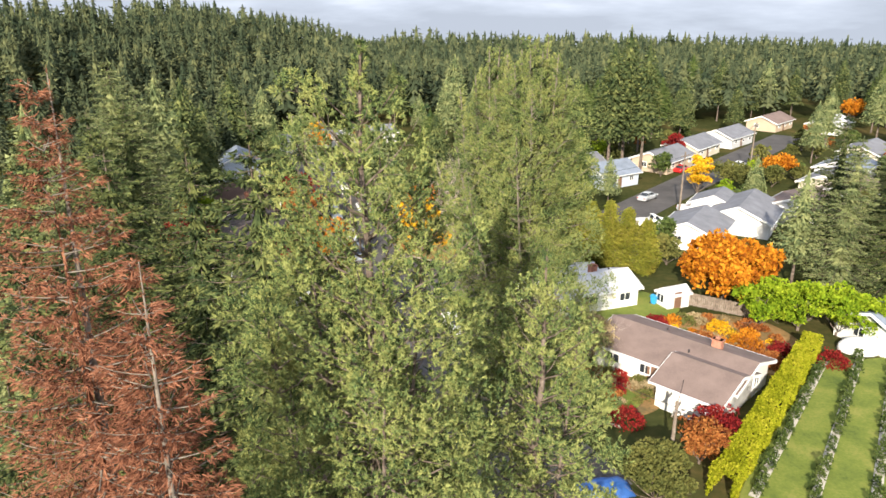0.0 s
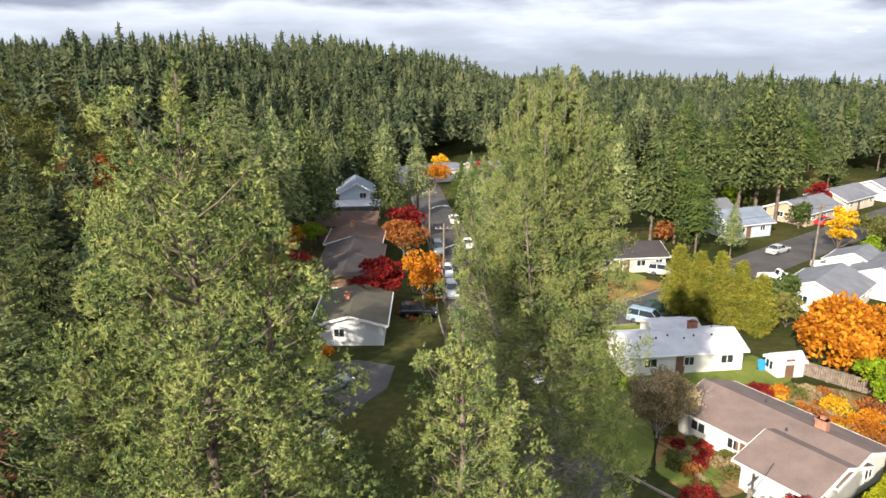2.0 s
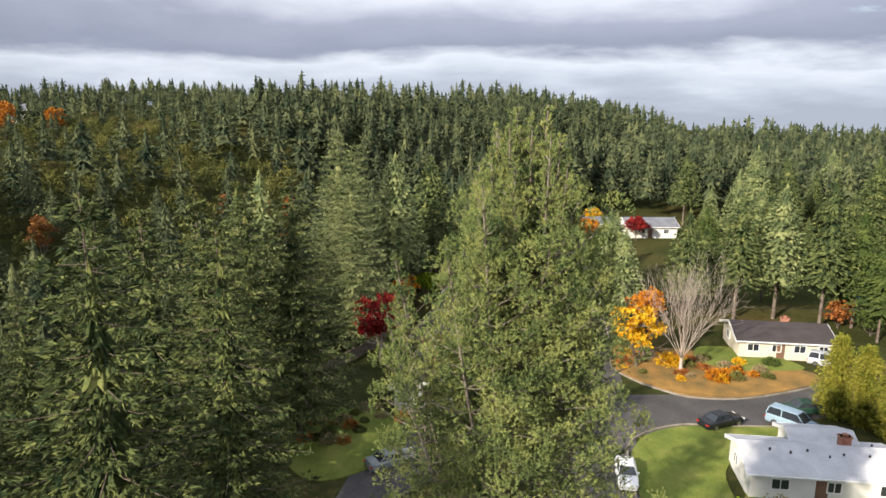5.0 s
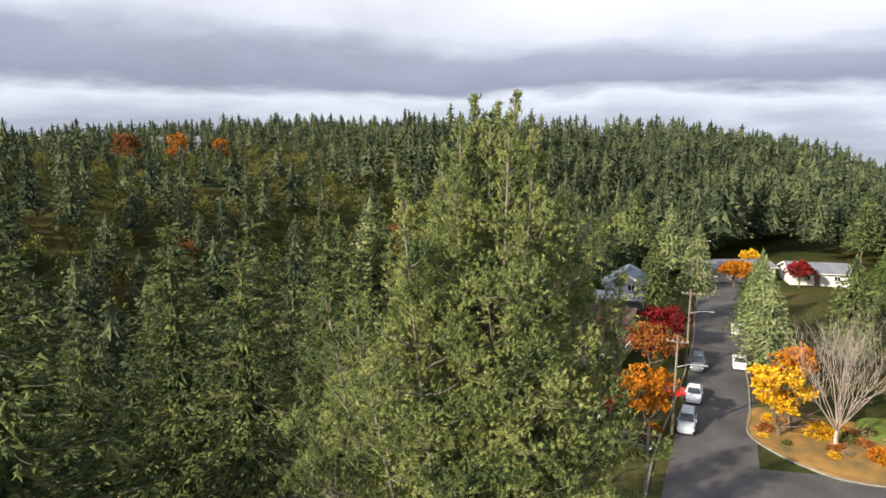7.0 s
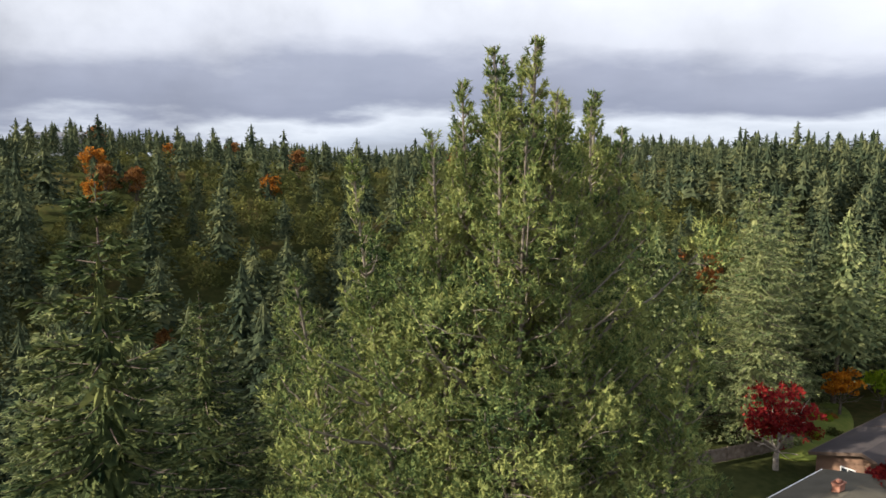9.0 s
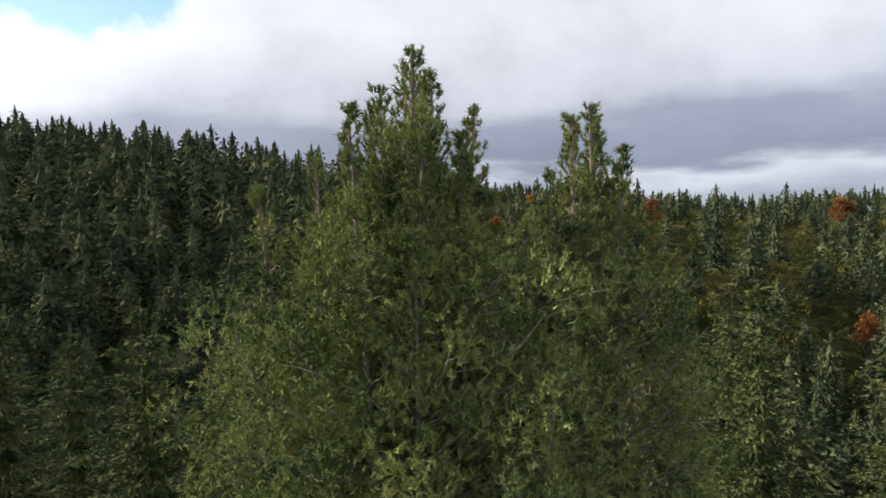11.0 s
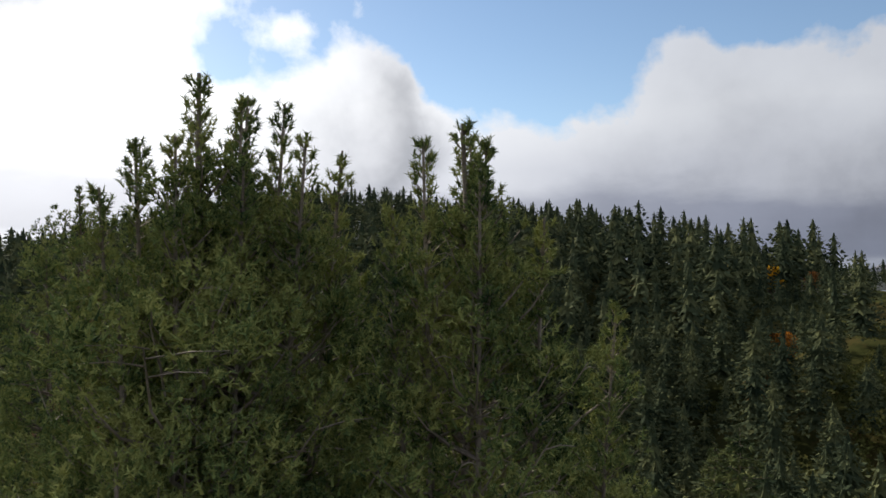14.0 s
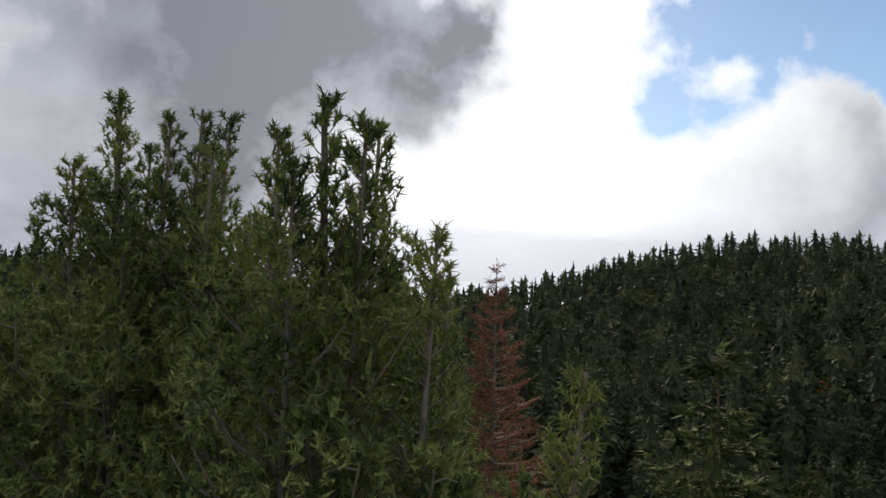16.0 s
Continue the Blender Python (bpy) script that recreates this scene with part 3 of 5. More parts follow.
def plant(ob, x, y, turn=0.0, size=1.0, z=None):
    """Stands a tree on the land."""
    z = float(ground(x, y)) - 0.05 if z is None else z
    ob.matrix_basis = Matrix.Translation((x, y, z)) @ Matrix.Rotation(turn, 4, "Z") @ Matrix.Diagonal((size, size, size, 1))
    return ob


def plant_copy(ob, x, y, turn=0.0, size=1.0, z=None, tall=1.0, label=""):
    z = float(ground(x, y)) - 0.05 if z is None else z
    c = copy_thing(ob, Matrix.Identity(4))
    c.matrix_basis = Matrix.Translation((x, y, z)) @ Matrix.Rotation(turn, 4, "Z") @ Matrix.Diagonal((size, size, size * tall, 1))
    if label:
        tagged(c, label)
    return c

# ---- the pines that the camera circles ----


def big_pine(x, y, leaders, height, radius, low, seed, label, bark=BARK, **kw):
    rnd = np.random.default_rng(seed)
    w, c = pine(leaders, height, radius, low, rnd, **kw)
    return plant(tree_thing("pine_tree", w, c, bark, PINE, label, "pine tree"), x, y)


big_pine(4.9, 41.3, [(0.54, 0.27, 32.07), (-0.3, 0.05, 32.0), (-0.66, 0.4, 31.88), (0.0, 0.4, 31.8), (-1.3, 0.86, 31.28), (-0.55, 1.05, 31.4), (1.0, -0.47, 31.25), (-0.3, -0.5, 31.4), (0.3, -0.2, 31.6), (0.95, 0.5, 31.2),
                     (1.6, 0.5, 29.6), (-0.3, -2.3, 30.2), (-1.0, -3.1, 28.4), (2.3, 2.2, 28.0), (-1.9, 0.6, 29.6), (-3.7, -1.6, 27.5), (-4.4, -0.5, 25.4), (-3.1, -2.9, 25.8), (0.2, -1.2, 30.6), (-1.0, -0.3, 30.8), (0.3, 0.95, 30.9), (1.5, -0.3, 30.6)],
         32.0, 3.9, 9.0, 11, "tall white pine with several upright green leaders", trunk_r=0.30, bark=TWIG, whorl=0.74, taper=0.45)
big_pine(3.2, 44.4, [(0.1, -0.25, 31.43), (0.48, -0.6, 31.2), (-0.25, -0.2, 31.25), (-0.42, -0.6, 31.35), (0.35, 0.2, 30.8), (-0.8, 0.3, 30.3), (-1.9, 0.7, 29.2), (-0.7, 1.3, 28.4), (0.7, -0.9, 30.4), (-1.1, -0.5, 30.0)],
         31.4, 3.4, 9.0, 12, "sparse white pine with pale bare twigs", sparse=0.66, trunk_r=0.22, bare=0.7, bark=TWIG, whorl=0.72, plume=0.9, core=0.4)
big_pine(-0.4, 22.2, [(0.0, 0.0, 32.8), (-1.6, 0.6, 29.8), (1.4, 0.8, 30.4), (0.6, -1.6, 28.4), (-2.2, -1.0, 27.0)],
         32.8, 3.7, 8.0, 13, "broad old white pine beside the lane", sparse=0.9, opening=0.3, width=0.024, needles=10, length=0.10, thick=0.022, taper=0.42)
big_pine(4.2, 26.2, [(0.0, 0.0, 26.8), (1.2, 0.6, 24.8), (-1.2, 0.9, 24.4)],
         26.8, 3.1, 8.0, 14, "younger white pine with dense pale tufts", whorl=0.85, opening=0.15, width=0.026, needles=8, length=0.11, thick=0.026, taper=0.5)

rnd_red = np.random.default_rng(21)
w, c = fir(32.4, 5.4, rnd_red, low=0.12, layers=56, per=11, leaf=0.17, width=0.024, droop=0.12, fill=44, count=4, core=0.1, gap=0.08, taper=0.75)
plant(tree_thing("redwood_tree", w, c, TWIG, RUST_NEEDLE, "tall rust-brown dying conifer with thin branches", "tree"), -5.9, 19.5)
w, c = fir(29.9, 4.6, rnd_red, low=0.12, layers=54, per=11, leaf=0.17, width=0.024, droop=0.12, fill=44, count=4, core=0.1, gap=0.06, taper=0.72)
plant(tree_thing("redwood_tree", w, c, TWIG, RUST_NEEDLE, "rust-red dying conifer in front of pines", "tree"), -3.1, 16.7)

# firs round the pines, of three builds
fir_kinds = []
for k, (h, r, per, mat_, label) in enumerate([(26.0, 6.4, 9, FIR, "tall dark green fir with drooping branches"),
                                              (24.0, 5.0, 8, FIR, "slender dark fir above the ravine"),
                                              (25.0, 6.6, 9, FIR_PALE, "full grey-green fir with layered branches"),
                                              (26.0, 6.2, 9, FIR, "dark green fir with layered drooping branches")]):
    rnd = np.random.default_rng(30 + k)
    w, c = fir(h, r, rnd, low=0.12, layers=28, per=per + 2, leaf=0.31, width=0.115, fill=16, taper=0.72, droop=0.38, core=0.40)
    fir_kinds.append((h, tree_thing("fir_tree", w, c, BARK, mat_, label, "fir tree", "firs near the pines")))

NEAR_FIRS = [  # kind, x, y, top height
    (3, -6.7, 34.6, 29.5), (3, -18.9, 46.2, 26.6), (3, -14.6, 47.4, 26.2), (0, -29.0, 69.6, 25.3), (1, -24.0, 54.5, 25.6), (1, -30.0, 65.0, 25.0),
    (0, -38.2, 56.4, 24.0), (3, -12.0, 27.0, 26.0), (2, -17.0, 32.0, 24.0), (0, -22.0, 38.0, 23.0),
    (1, -10.0, 9.0, 25.0), (0, -17.0, 16.0, 25.0), (1, -23.0, 25.0, 22.0), (0, -31.0, 46.0, 20.0), (2, -36.0, 70.0, 21.0),
    (0, -32.0, 33.0, 20.0), (1, -28.0, 12.0, 22.0), (2, -8.5, 0.0, 24.0), (0, -42.6, 46.4, 21.0), (2, -43.0, 95.0, 27.0), (2, -38.0, 91.0, 24.0), (2, -47.0, 104.0, 25.0), (2, 44.5, 86.5, 19.5), (0, 49.0, 84.0, 20.5), (2, 51.0, 91.0, 20.0), (0, 46.0, 93.0, 21.0),
]
used = set()
for k, x, y, top in NEAR_FIRS:
    h, ob = fir_kinds[k]
    s = (top - float(ground(x, y))) / h
    if k in used:
        plant_copy(ob, x, y, rng.uniform(0, 6.28), s)
    else:
        plant(ob, x, y, rng.uniform(0, 6.28), s)
        used.add(k)

# ---- woods ----


def woods(name, spots, sizes, rnd, mat, label, near_leaves=520, far_leaves=170, limit=150.0, shape="fir", slim=(0.17, 0.25)):
    """Many trees of a far wood, as one mesh; those past the limit with fewer, larger sprays."""
    kinds = {True: [], False: []}
    for k in range(8):
        for close, leaves in ((True, near_leaves), (False, far_leaves)):
            if shape == "fir":
                v, f = fuzz_fir(rnd, rnd.uniform(*slim), leaves, math.sqrt(300.0 / leaves) ** 0.7, 14 if leaves > 250 else 9 if leaves > 60 else 7, 8 if leaves > 250 else 6 if leaves > 60 else 5)
            else:
                d = unit(rnd.normal(size=(leaves, 3)))
                d[:, 2] = np.abs(d[:, 2]) * 1.2 - 0.15
                bumps = unit(rnd.normal(size=(9, 3)) + [0, 0, 0.5])
                lump = 0.72 + 0.42 * np.max(d @ bumps.T, axis=1, keepdims=True) ** 6
                cen = d * [0.42, 0.42, 0.46] * rnd.uniform(0.72, 1.0, (leaves, 1)) * lump + [0, 0, 0.46]
                v, f = blades(cen, d + [0, 0, 0.3], 1, 0.066, 0.056, 0.7, rnd, flat=True)
            kinds[close].append((np.asarray(v), np.asarray(f)))
    vs, fs, n = [], [], 0
    for (x, y), s in zip(spots, sizes):
        v, f = kinds[from_path(x, y) < limit][int(rnd.integers(0, 8))]
        a = rnd.uniform(0, 6.28)
        ca, sa = math.cos(a), math.sin(a)
        wide = s * rnd.uniform(0.85, 1.2)
        q = np.stack([x + wide * (v[:, 0] * ca - v[:, 1] * sa), y + wide * (v[:, 0] * sa + v[:, 1] * ca), float(ground(x, y)) + s * v[:, 2]], -1)
        vs.append(q)
        fs.append(f + n)
        n += len(v)
    return tagged(raw(name, np.concatenate(vs), np.concatenate(fs), mat), label, "woods", kind="stuff")


def scatter(rnd, count, box, keep, apart):
    x0, x1, y0, y1 = box
    pts = []
    cell = {}
    tries = 0
    while len(pts) < count and tries < count * 12:
        tries += 1
        x, y = rnd.uniform(x0, x1), rnd.uniform(y0, y1)
        if not keep(x, y):
            continue
        key = (int(x // apart), int(y // apart))
        if any((x - p) ** 2 + (y - q) ** 2 < apart * apart for i in (-1, 0, 1) for j in (-1, 0, 1) for p, q in cell.get((key[0] + i, key[1] + j), ())):
            continue
        cell.setdefault(key, []).append((x, y))
        pts.append((x, y))
    return pts


rw = np.random.default_rng(50)


def olive_slope(x, y):
    return -205 < x < -92 and 24 < y < 172


def from_path(x, y):
    return math.hypot(x - 8, y - 35)


west = scatter(rw, 2000, (-285, -44, -170, 300), lambda x, y: (x < -46 - 0.12 * max(0, y - 150) or y > 195) and not (olive_slope(x, y) and rw.random() < 0.90), 5.4)
# woods kept low towards the camera so autumn trees show: place, height of foot
SIGHT_LINES = [(-204, -32, 36), (-207, -21, 34), (-210, -12, 36), (-190, 138, 25), (-184, 149, 25), (-196, 124, 25), (-150, 26, 25), (-166, 23, 27), (-160, -34, 20), (-150, 60, 18), (-148, 24, 17), (-101, 36, 0), (-120, -90, 14), (-207, -51, 35), (-96, 136, 1)]


def tree_height(x, y, lo, hi):
    h = lo + (hi - lo) * rw.random() ** 1.3
    g = float(ground(x, y))
    if x < -185:
        h *= 0.45 if -10 < y < 110 else 0.5
    elif x < -140:
        h *= 0.6
    elif x < -100:
        h *= 0.8
    elif x < -70 and y > 150:
        h *= 0.75
    if -110 < x and 55 < y < 175:
        h = min(h, max(8.0, 13.0 - g))
    # trees standing on a sight line are shortened for the view
    for cx, cy, cz in SIGHT_LINES:
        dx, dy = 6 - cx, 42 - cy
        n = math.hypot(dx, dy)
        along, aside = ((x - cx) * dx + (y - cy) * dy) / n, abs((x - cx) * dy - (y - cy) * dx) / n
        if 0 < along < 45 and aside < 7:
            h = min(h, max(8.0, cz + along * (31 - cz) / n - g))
    return h


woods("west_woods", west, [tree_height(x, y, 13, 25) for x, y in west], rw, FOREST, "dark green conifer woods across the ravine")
slope = scatter(rw, 860, (-215, -90, 20, 172), lambda x, y: True, 4.6) + scatter(rw, 110, (-150, -55, -40, 66), lambda x, y: True, 11.0)
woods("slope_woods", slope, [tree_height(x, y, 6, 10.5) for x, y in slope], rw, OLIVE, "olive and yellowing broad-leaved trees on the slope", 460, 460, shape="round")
north = scatter(rw, 1700, (-160, 300, 188, 420), lambda x, y: not (-75 < x < 120 and y < 200 + 0.25 * abs(x)), 6.0)
woods("north_woods", north, [rw.uniform(13, 20) for _ in north], rw, FOREST, "tall conifer woods behind the street", 200, 90, 200)
south = scatter(rw, 1200, (-260, 220, -260, -16), lambda x, y: x < 60 or y < -60, 6.4)
woods("south_woods", south, [rw.uniform(15, 25) for _ in south], rw, FOREST, "dark conifer woods on the southern hill", 300, 130)
far = scatter(rw, 1900, (-420, 520, 300, 640), lambda x, y: (y > 400 or abs(x + 60) > 250), 8.0)
far += scatter(rw, 900, (-440, -270, -300, 420), lambda x, y: True, 8.0) + scatter(rw, 900, (-420, 420, -420, -240), lambda x, y: True, 8.0)
far += scatter(rw, 500, (220, 700, -300, 420), lambda x, y: True, 12.0)
woods("far_woods", far, [rw.uniform(8, 13) if x < -200 and y > -150 else rw.uniform(15, 24) for x, y in far], rw, FOREST, "distant conifer woods along the skyline", 36, 36)

# ---- street ----
street = smooth_line([(9, 49), (5, 58), (1.5, 68), (-4.5, 83), (-9.6, 97), (-15, 112), (-22, 130), (-30, 150), (-38, 172)])
ribbon("road", street, [11, 9.5, 8, 8, 7.5, 7.5, 7.5, 7.5], 0.03, ASPHALT, "dark worn asphalt street with damp patches")
lane = smooth_line([(-6, 88), (2.4, 93.8), (11.5, 101.5), (20, 112), (31, 127), (56, 160), (84, 196)])
ribbon("road", lane, [10, 8, 8, 8, 8, 8], 0.036, ASPHALT, "dark asphalt side street curving past houses")

sheet("driveway", [(-23.4, 74.4), (-18.2, 76.4), (-14.0, 76.0), (-13.2, 71.0), (-15.4, 64.0), (-19.4, 62.6)], 0.05, ASPHALT, 0.1, "dark asphalt drive with fallen leaves", "driveway")

# ---- houses ----
ROOFS = {k: paint("roof_" + k, c, rough=0.9, vary=0.22, scale=0.6, bump=0.5, fine=9.0) for k, c in dict(
    brown=(0.17, 0.125, 0.11), white=(0.45, 0.45, 0.47), grey=(0.16, 0.165, 0.185), dark=(0.05, 0.042, 0.042), blue=(0.17, 0.20, 0.25), moss=(0.085, 0.075, 0.055), umber=(0.085, 0.052, 0.04)).items()}
WALLS = {k: paint("wall_" + k, c, rough=0.8, vary=0.08, scale=0.5, bump=0.1, fine=7.0) for k, c in dict(
    white=(0.62, 0.61, 0.58), cream=(0.55, 0.50, 0.40), grey=(0.48, 0.49, 0.50), blue=(0.40, 0.45, 0.52), tan=(0.42, 0.33, 0.24), brown=(0.20, 0.12, 0.08), teal=(0.05, 0.22, 0.24)).items()}
TRIM = paint("trim_white", (0.70, 0.70, 0.68), rough=0.5, vary=0.05)
DOOR = paint("door_brown", (0.16, 0.09, 0.06), rough=0.5)
DARK_TRIM = paint("trim_brown", (0.11, 0.075, 0.055), rough=0.6)


def box(bm, x0, x1, y0, y1, z0, z1):
    bmesh.ops.create_cube(bm, size=1.0, matrix=Matrix.Translation(((x0 + x1) / 2, (y0 + y1) / 2, (z0 + z1) / 2)) @ Matrix.Diagonal((x1 - x0, y1 - y0, z1 - z0, 1)))


def gable_body(bm, L, W, h, rise):
    pts = [(-L / 2, -W / 2, -0.3), (-L / 2, W / 2, -0.3), (-L / 2, W / 2, h), (-L / 2, 0, h + rise), (-L / 2, -W / 2, h)]
    a = [bm.verts.new(p) for p in pts]
    b = [bm.verts.new((-x, y, z)) for x, y, z in pts]
    bm.faces.new(a)
    bm.faces.new(b[::-1])
    for i in range(5):
        j = (i + 1) % 5
        bm.faces.new((a[i], b[i], b[j], a[j]))
    bmesh.ops.recalc_face_normals(bm, faces=bm.faces)


def slab(bm, p, q, r, s, thick=0.16):
    lo = [bm.verts.new(v) for v in (p, q, r, s)]
    hi = [bm.verts.new((v[0], v[1], v[2] + thick)) for v in (p, q, r, s)]
    bm.faces.new(lo[::-1])
    bm.faces.new(hi)
    for i in range(4):
        j = (i + 1) % 4
        bm.faces.new((lo[i], lo[j], hi[j], hi[i]))
    bmesh.ops.recalc_face_normals(bm, faces=bm.faces)


def window(house, x, y, z, w, h, axis, out):
    """A framed window on a wall. axis 'x': the wall runs along x."""
    d = 0.05 * out
    fr = bmesh.new()
    t = 0.09
    for a0, a1, b0, b1 in ((-w / 2 - t, w / 2 + t, h / 2, h / 2 + t), (-w / 2 - t, w / 2 + t, -h / 2 - t, -h / 2), (-w / 2 - t, -w / 2, -h / 2, h / 2),
                           (w / 2, w / 2 + t, -h / 2, h / 2), (-0.03, 0.03, -h / 2, h / 2)):
        if axis == "x":
            box(fr, x + a0, x + a1, min(y, y + 2 * d), max(y, y + 2 * d), z + b0, z + b1)
        else:
            box(fr, min(x, x + 2 * d), max(x, x + 2 * d), y + a0, y + a1, z + b0, z + b1)
    frame_ob = part("window", fr, TRIM, house)
    gl = bmesh.new()
    if axis == "x":
        box(gl, x - w / 2, x + w / 2, min(y, y + d), max(y, y + d), z - h / 2, z + h / 2)
    else:
        box(gl, min(x, x + d), max(x, x + d), y - w / 2, y + w / 2, z - h / 2, z + h / 2)
    part("pane", gl, GLASS, frame_ob)


def gable_block(house, L, W, h, rise, roof, wall, over=0.5, cx=0.0, cy=0.0, trim=None):
    bm = bmesh.new()
    gable_body(bm, L, W, h, rise)
    bmesh.ops.translate(bm, verts=bm.verts, vec=(cx, cy, 0))
    part("wall", bm, wall, house)
    k = rise / (W / 2)
    for s in (-1, 1):
        bm = bmesh.new()
        ye, ze = s * (W / 2 + over), h - k * over + 0.02
        slab(bm, (cx - L / 2 - over, cy, h + rise + 0.02), (cx + L / 2 + over, cy, h + rise + 0.02), (cx + L / 2 + over, cy + ye, ze), (cx - L / 2 - over, cy + ye, ze))
        part("roof", bm, roof, house)
        bm = bmesh.new()
        box(bm, cx - L / 2 - over, cx + L / 2 + over, cy + ye - 0.06 + 0.07 * s, cy + ye + 0.06 + 0.07 * s, ze + 0.0, ze + 0.13)
        part("gutter", bm, trim or TRIM, house)
        for e in (-1, 1):
            bm = bmesh.new()
            x = cx + e * (L / 2 + over + 0.03)
            slab(bm, (x - 0.03, cy, h + rise - 0.14), (x + 0.03, cy, h + rise - 0.14), (x + 0.03, cy + ye, ze - 0.16), (x - 0.03, cy + ye, ze - 0.16), 0.30)
            part("fascia", bm, trim or TRIM, house)


def chimney(house, x, y, z0, z1, mat=None):
    bm = bmesh.new()
    box(bm, x - 0.45, x + 0.45, y - 0.3, y + 0.3, z0, z1)
    box(bm, x - 0.52, x + 0.52, y - 0.37, y + 0.37, z1 - 0.12, z1)
    box(bm, x - 0.2, x + 0.2, y - 0.15, y + 0.15, z1, z1 + 0.2)
    part("chimney", bm, mat or BRICK, house)


def vents(house, spots):
    for x, y, z in spots:
        bm = bmesh.new()
        bmesh.ops.create_cone(bm, cap_ends=True, segments=8, radius1=0.11, radius2=0.09, depth=0.5, matrix=Matrix.Translation((x, y, z + 0.2)))
        part("vent_pipe", bm, ROOFS["dark"], house)


def door(house, x, y, w, h, axis, out, mat=None):
    bm = bmesh.new()
    d = 0.06 * out
    if axis == "x":
        box(bm, x - w / 2, x + w / 2, min(y, y + d), max(y, y + d), 0.05, h)
    else:
        box(bm, min(x, x + d), max(x, x + d), y - w / 2, y + w / 2, 0.05, h)
    part("door", bm, mat or DOOR, house)


def house(x, y, turn, L, W, h, rise, roof, wall, label, wins=2, chim=None, over=0.5, wing=None, garage=0, z=None, trim=None):
    g = float(ground(x, y)) if z is None else z
    ob = empty("house", pose(x, y, g, 0, 0, turn))
    tagged(ob, label, "house")
    gable_block(ob, L, W, h, rise, ROOFS[roof], WALLS[wall], over, trim=trim)
    if wing:
        wx, wy, wl, ww = wing
        gable_block(ob, wl, ww, h, rise * ww / W, ROOFS[roof], WALLS[wall], over, wx, wy, trim)
    for s in (-1, 1):
        for i in range(wins):
            px = -L / 2 + (i + 0.5) * L / wins + 0.3
            window(ob, px, s * W / 2, 0.52 * h + 0.22, 1.3 - 0.3 * (i % 2), 0.85, "x", s)
        window(ob, s * L / 2, W * 0.15, 0.52 * h + 0.2, 1.1, 0.9, "y", s)
    door(ob, -L * 0.05, -W / 2, 0.95, 2.05, "x", -1)
    if garage:
        door(ob, garage * L / 2, -W * 0.2, 2.6, 2.1, "y", garage, TRIM)
    if chim:
        chimney(ob, chim[0], chim[1], h, h + rise + chim[2])
    return ob


# the brown-roofed bungalow with its wing
b = house(21.6, 68.0, -41.7, 13.5, 7.6, 2.5, 1.2, "brown", "white", "white bungalow with a mauve-brown shingle roof", 4, (3.2, 0.5, 0.9), wing=(4.0, -3.2, 5.5, 7.0))
vents(b, [(-2, 1.2, 3.3), (1.5, -1.5, 3.2)])
window(b, 1.18, -4.2, 1.4, 2.4, 1.5, "y", -1)
# the white-roofed bungalow
b = house(14.3, 84.5, 22, 12.4, 6.0, 2.4, 1.1, "white", "white", "white bungalow with a pale metal roof", 3, (2.2, 0.6, 0.8), over=0.4, wing=(1.2, 3.4, 4.8, 5.2))
vents(b, [(-4.2, -0.9, 3.1), (-2.6, -1.1, 3.0), (-1.2, -0.8, 3.1), (0.4, -1.3, 2.9), (1.6, -1.0, 3.0), (3.6, -1.0, 3.0), (4.4, 0.6, 3.2)])
# along the west side of the street
house(-21.8, 84.6, 105, 10.0, 7.6, 2.6, 1.0, "moss", "grey", "low grey house with a mossy brown roof", 2, (0.5, 0.8, 0.7))
house(-27.6, 97.0, 105, 9.5, 8.0, 2.6, 1.3, "dark", "brown", "house with a dark shingle roof behind red maples", 2, trim=DARK_TRIM)
house(-30.0, 106.0, 105, 8.0, 8.0, 2.6, 1.4, "dark", "brown", "house with a steep dark brown roof", 2, trim=DARK_TRIM)
house(-33.0, 114.8, 105, 8.5, 8.0, 2.6, 1.2, "umber", "white", "white-walled house with a brown roof", 2, (2.0, 0.6, 0.7))
house(-38.0, 124.5, 15, 9.5, 7.5, 2.6, 1.5, "umber", "brown", "house with a rust-brown roof and dark eaves", 2, trim=DARK_TRIM)
b = house(-43.5, 142.7, 112, 8.0, 6.5, 4.6, 1.7, "blue", "blue", "grey-blue gabled house with a pale carport roof", 2)
window(b, -4.0, -1.2, 3.9, 1.2, 1.0, "y", -1)
bm = bmesh.new()
slab(bm, (-8.2, -4.6, 2.55), (-4.05, -4.6, 2.95), (-4.05, 4.8, 2.95), (-8.2, 4.8, 2.55), 0.18)
part("carport_roof", bm, ROOFS["white"], b, "pale sheet carport roof")
for py in (-4.2, 0.0, 4.4):
    bm = bmesh.new()
    box(bm, -8.0, -7.86, py - 0.07, py + 0.07, -0.3, 2.56)
    part("post", bm, TRIM, b)
house(-38.0, 177.0, 43, 15.0, 8.0, 3.0, 0.5, "grey", "white", "long low house with a broad white fascia", 4)
house(-24.0, 185.0, 30, 11.0, 8.0, 2.6, 1.3, "grey", "white", "grey-roofed house at the street's end", 2)
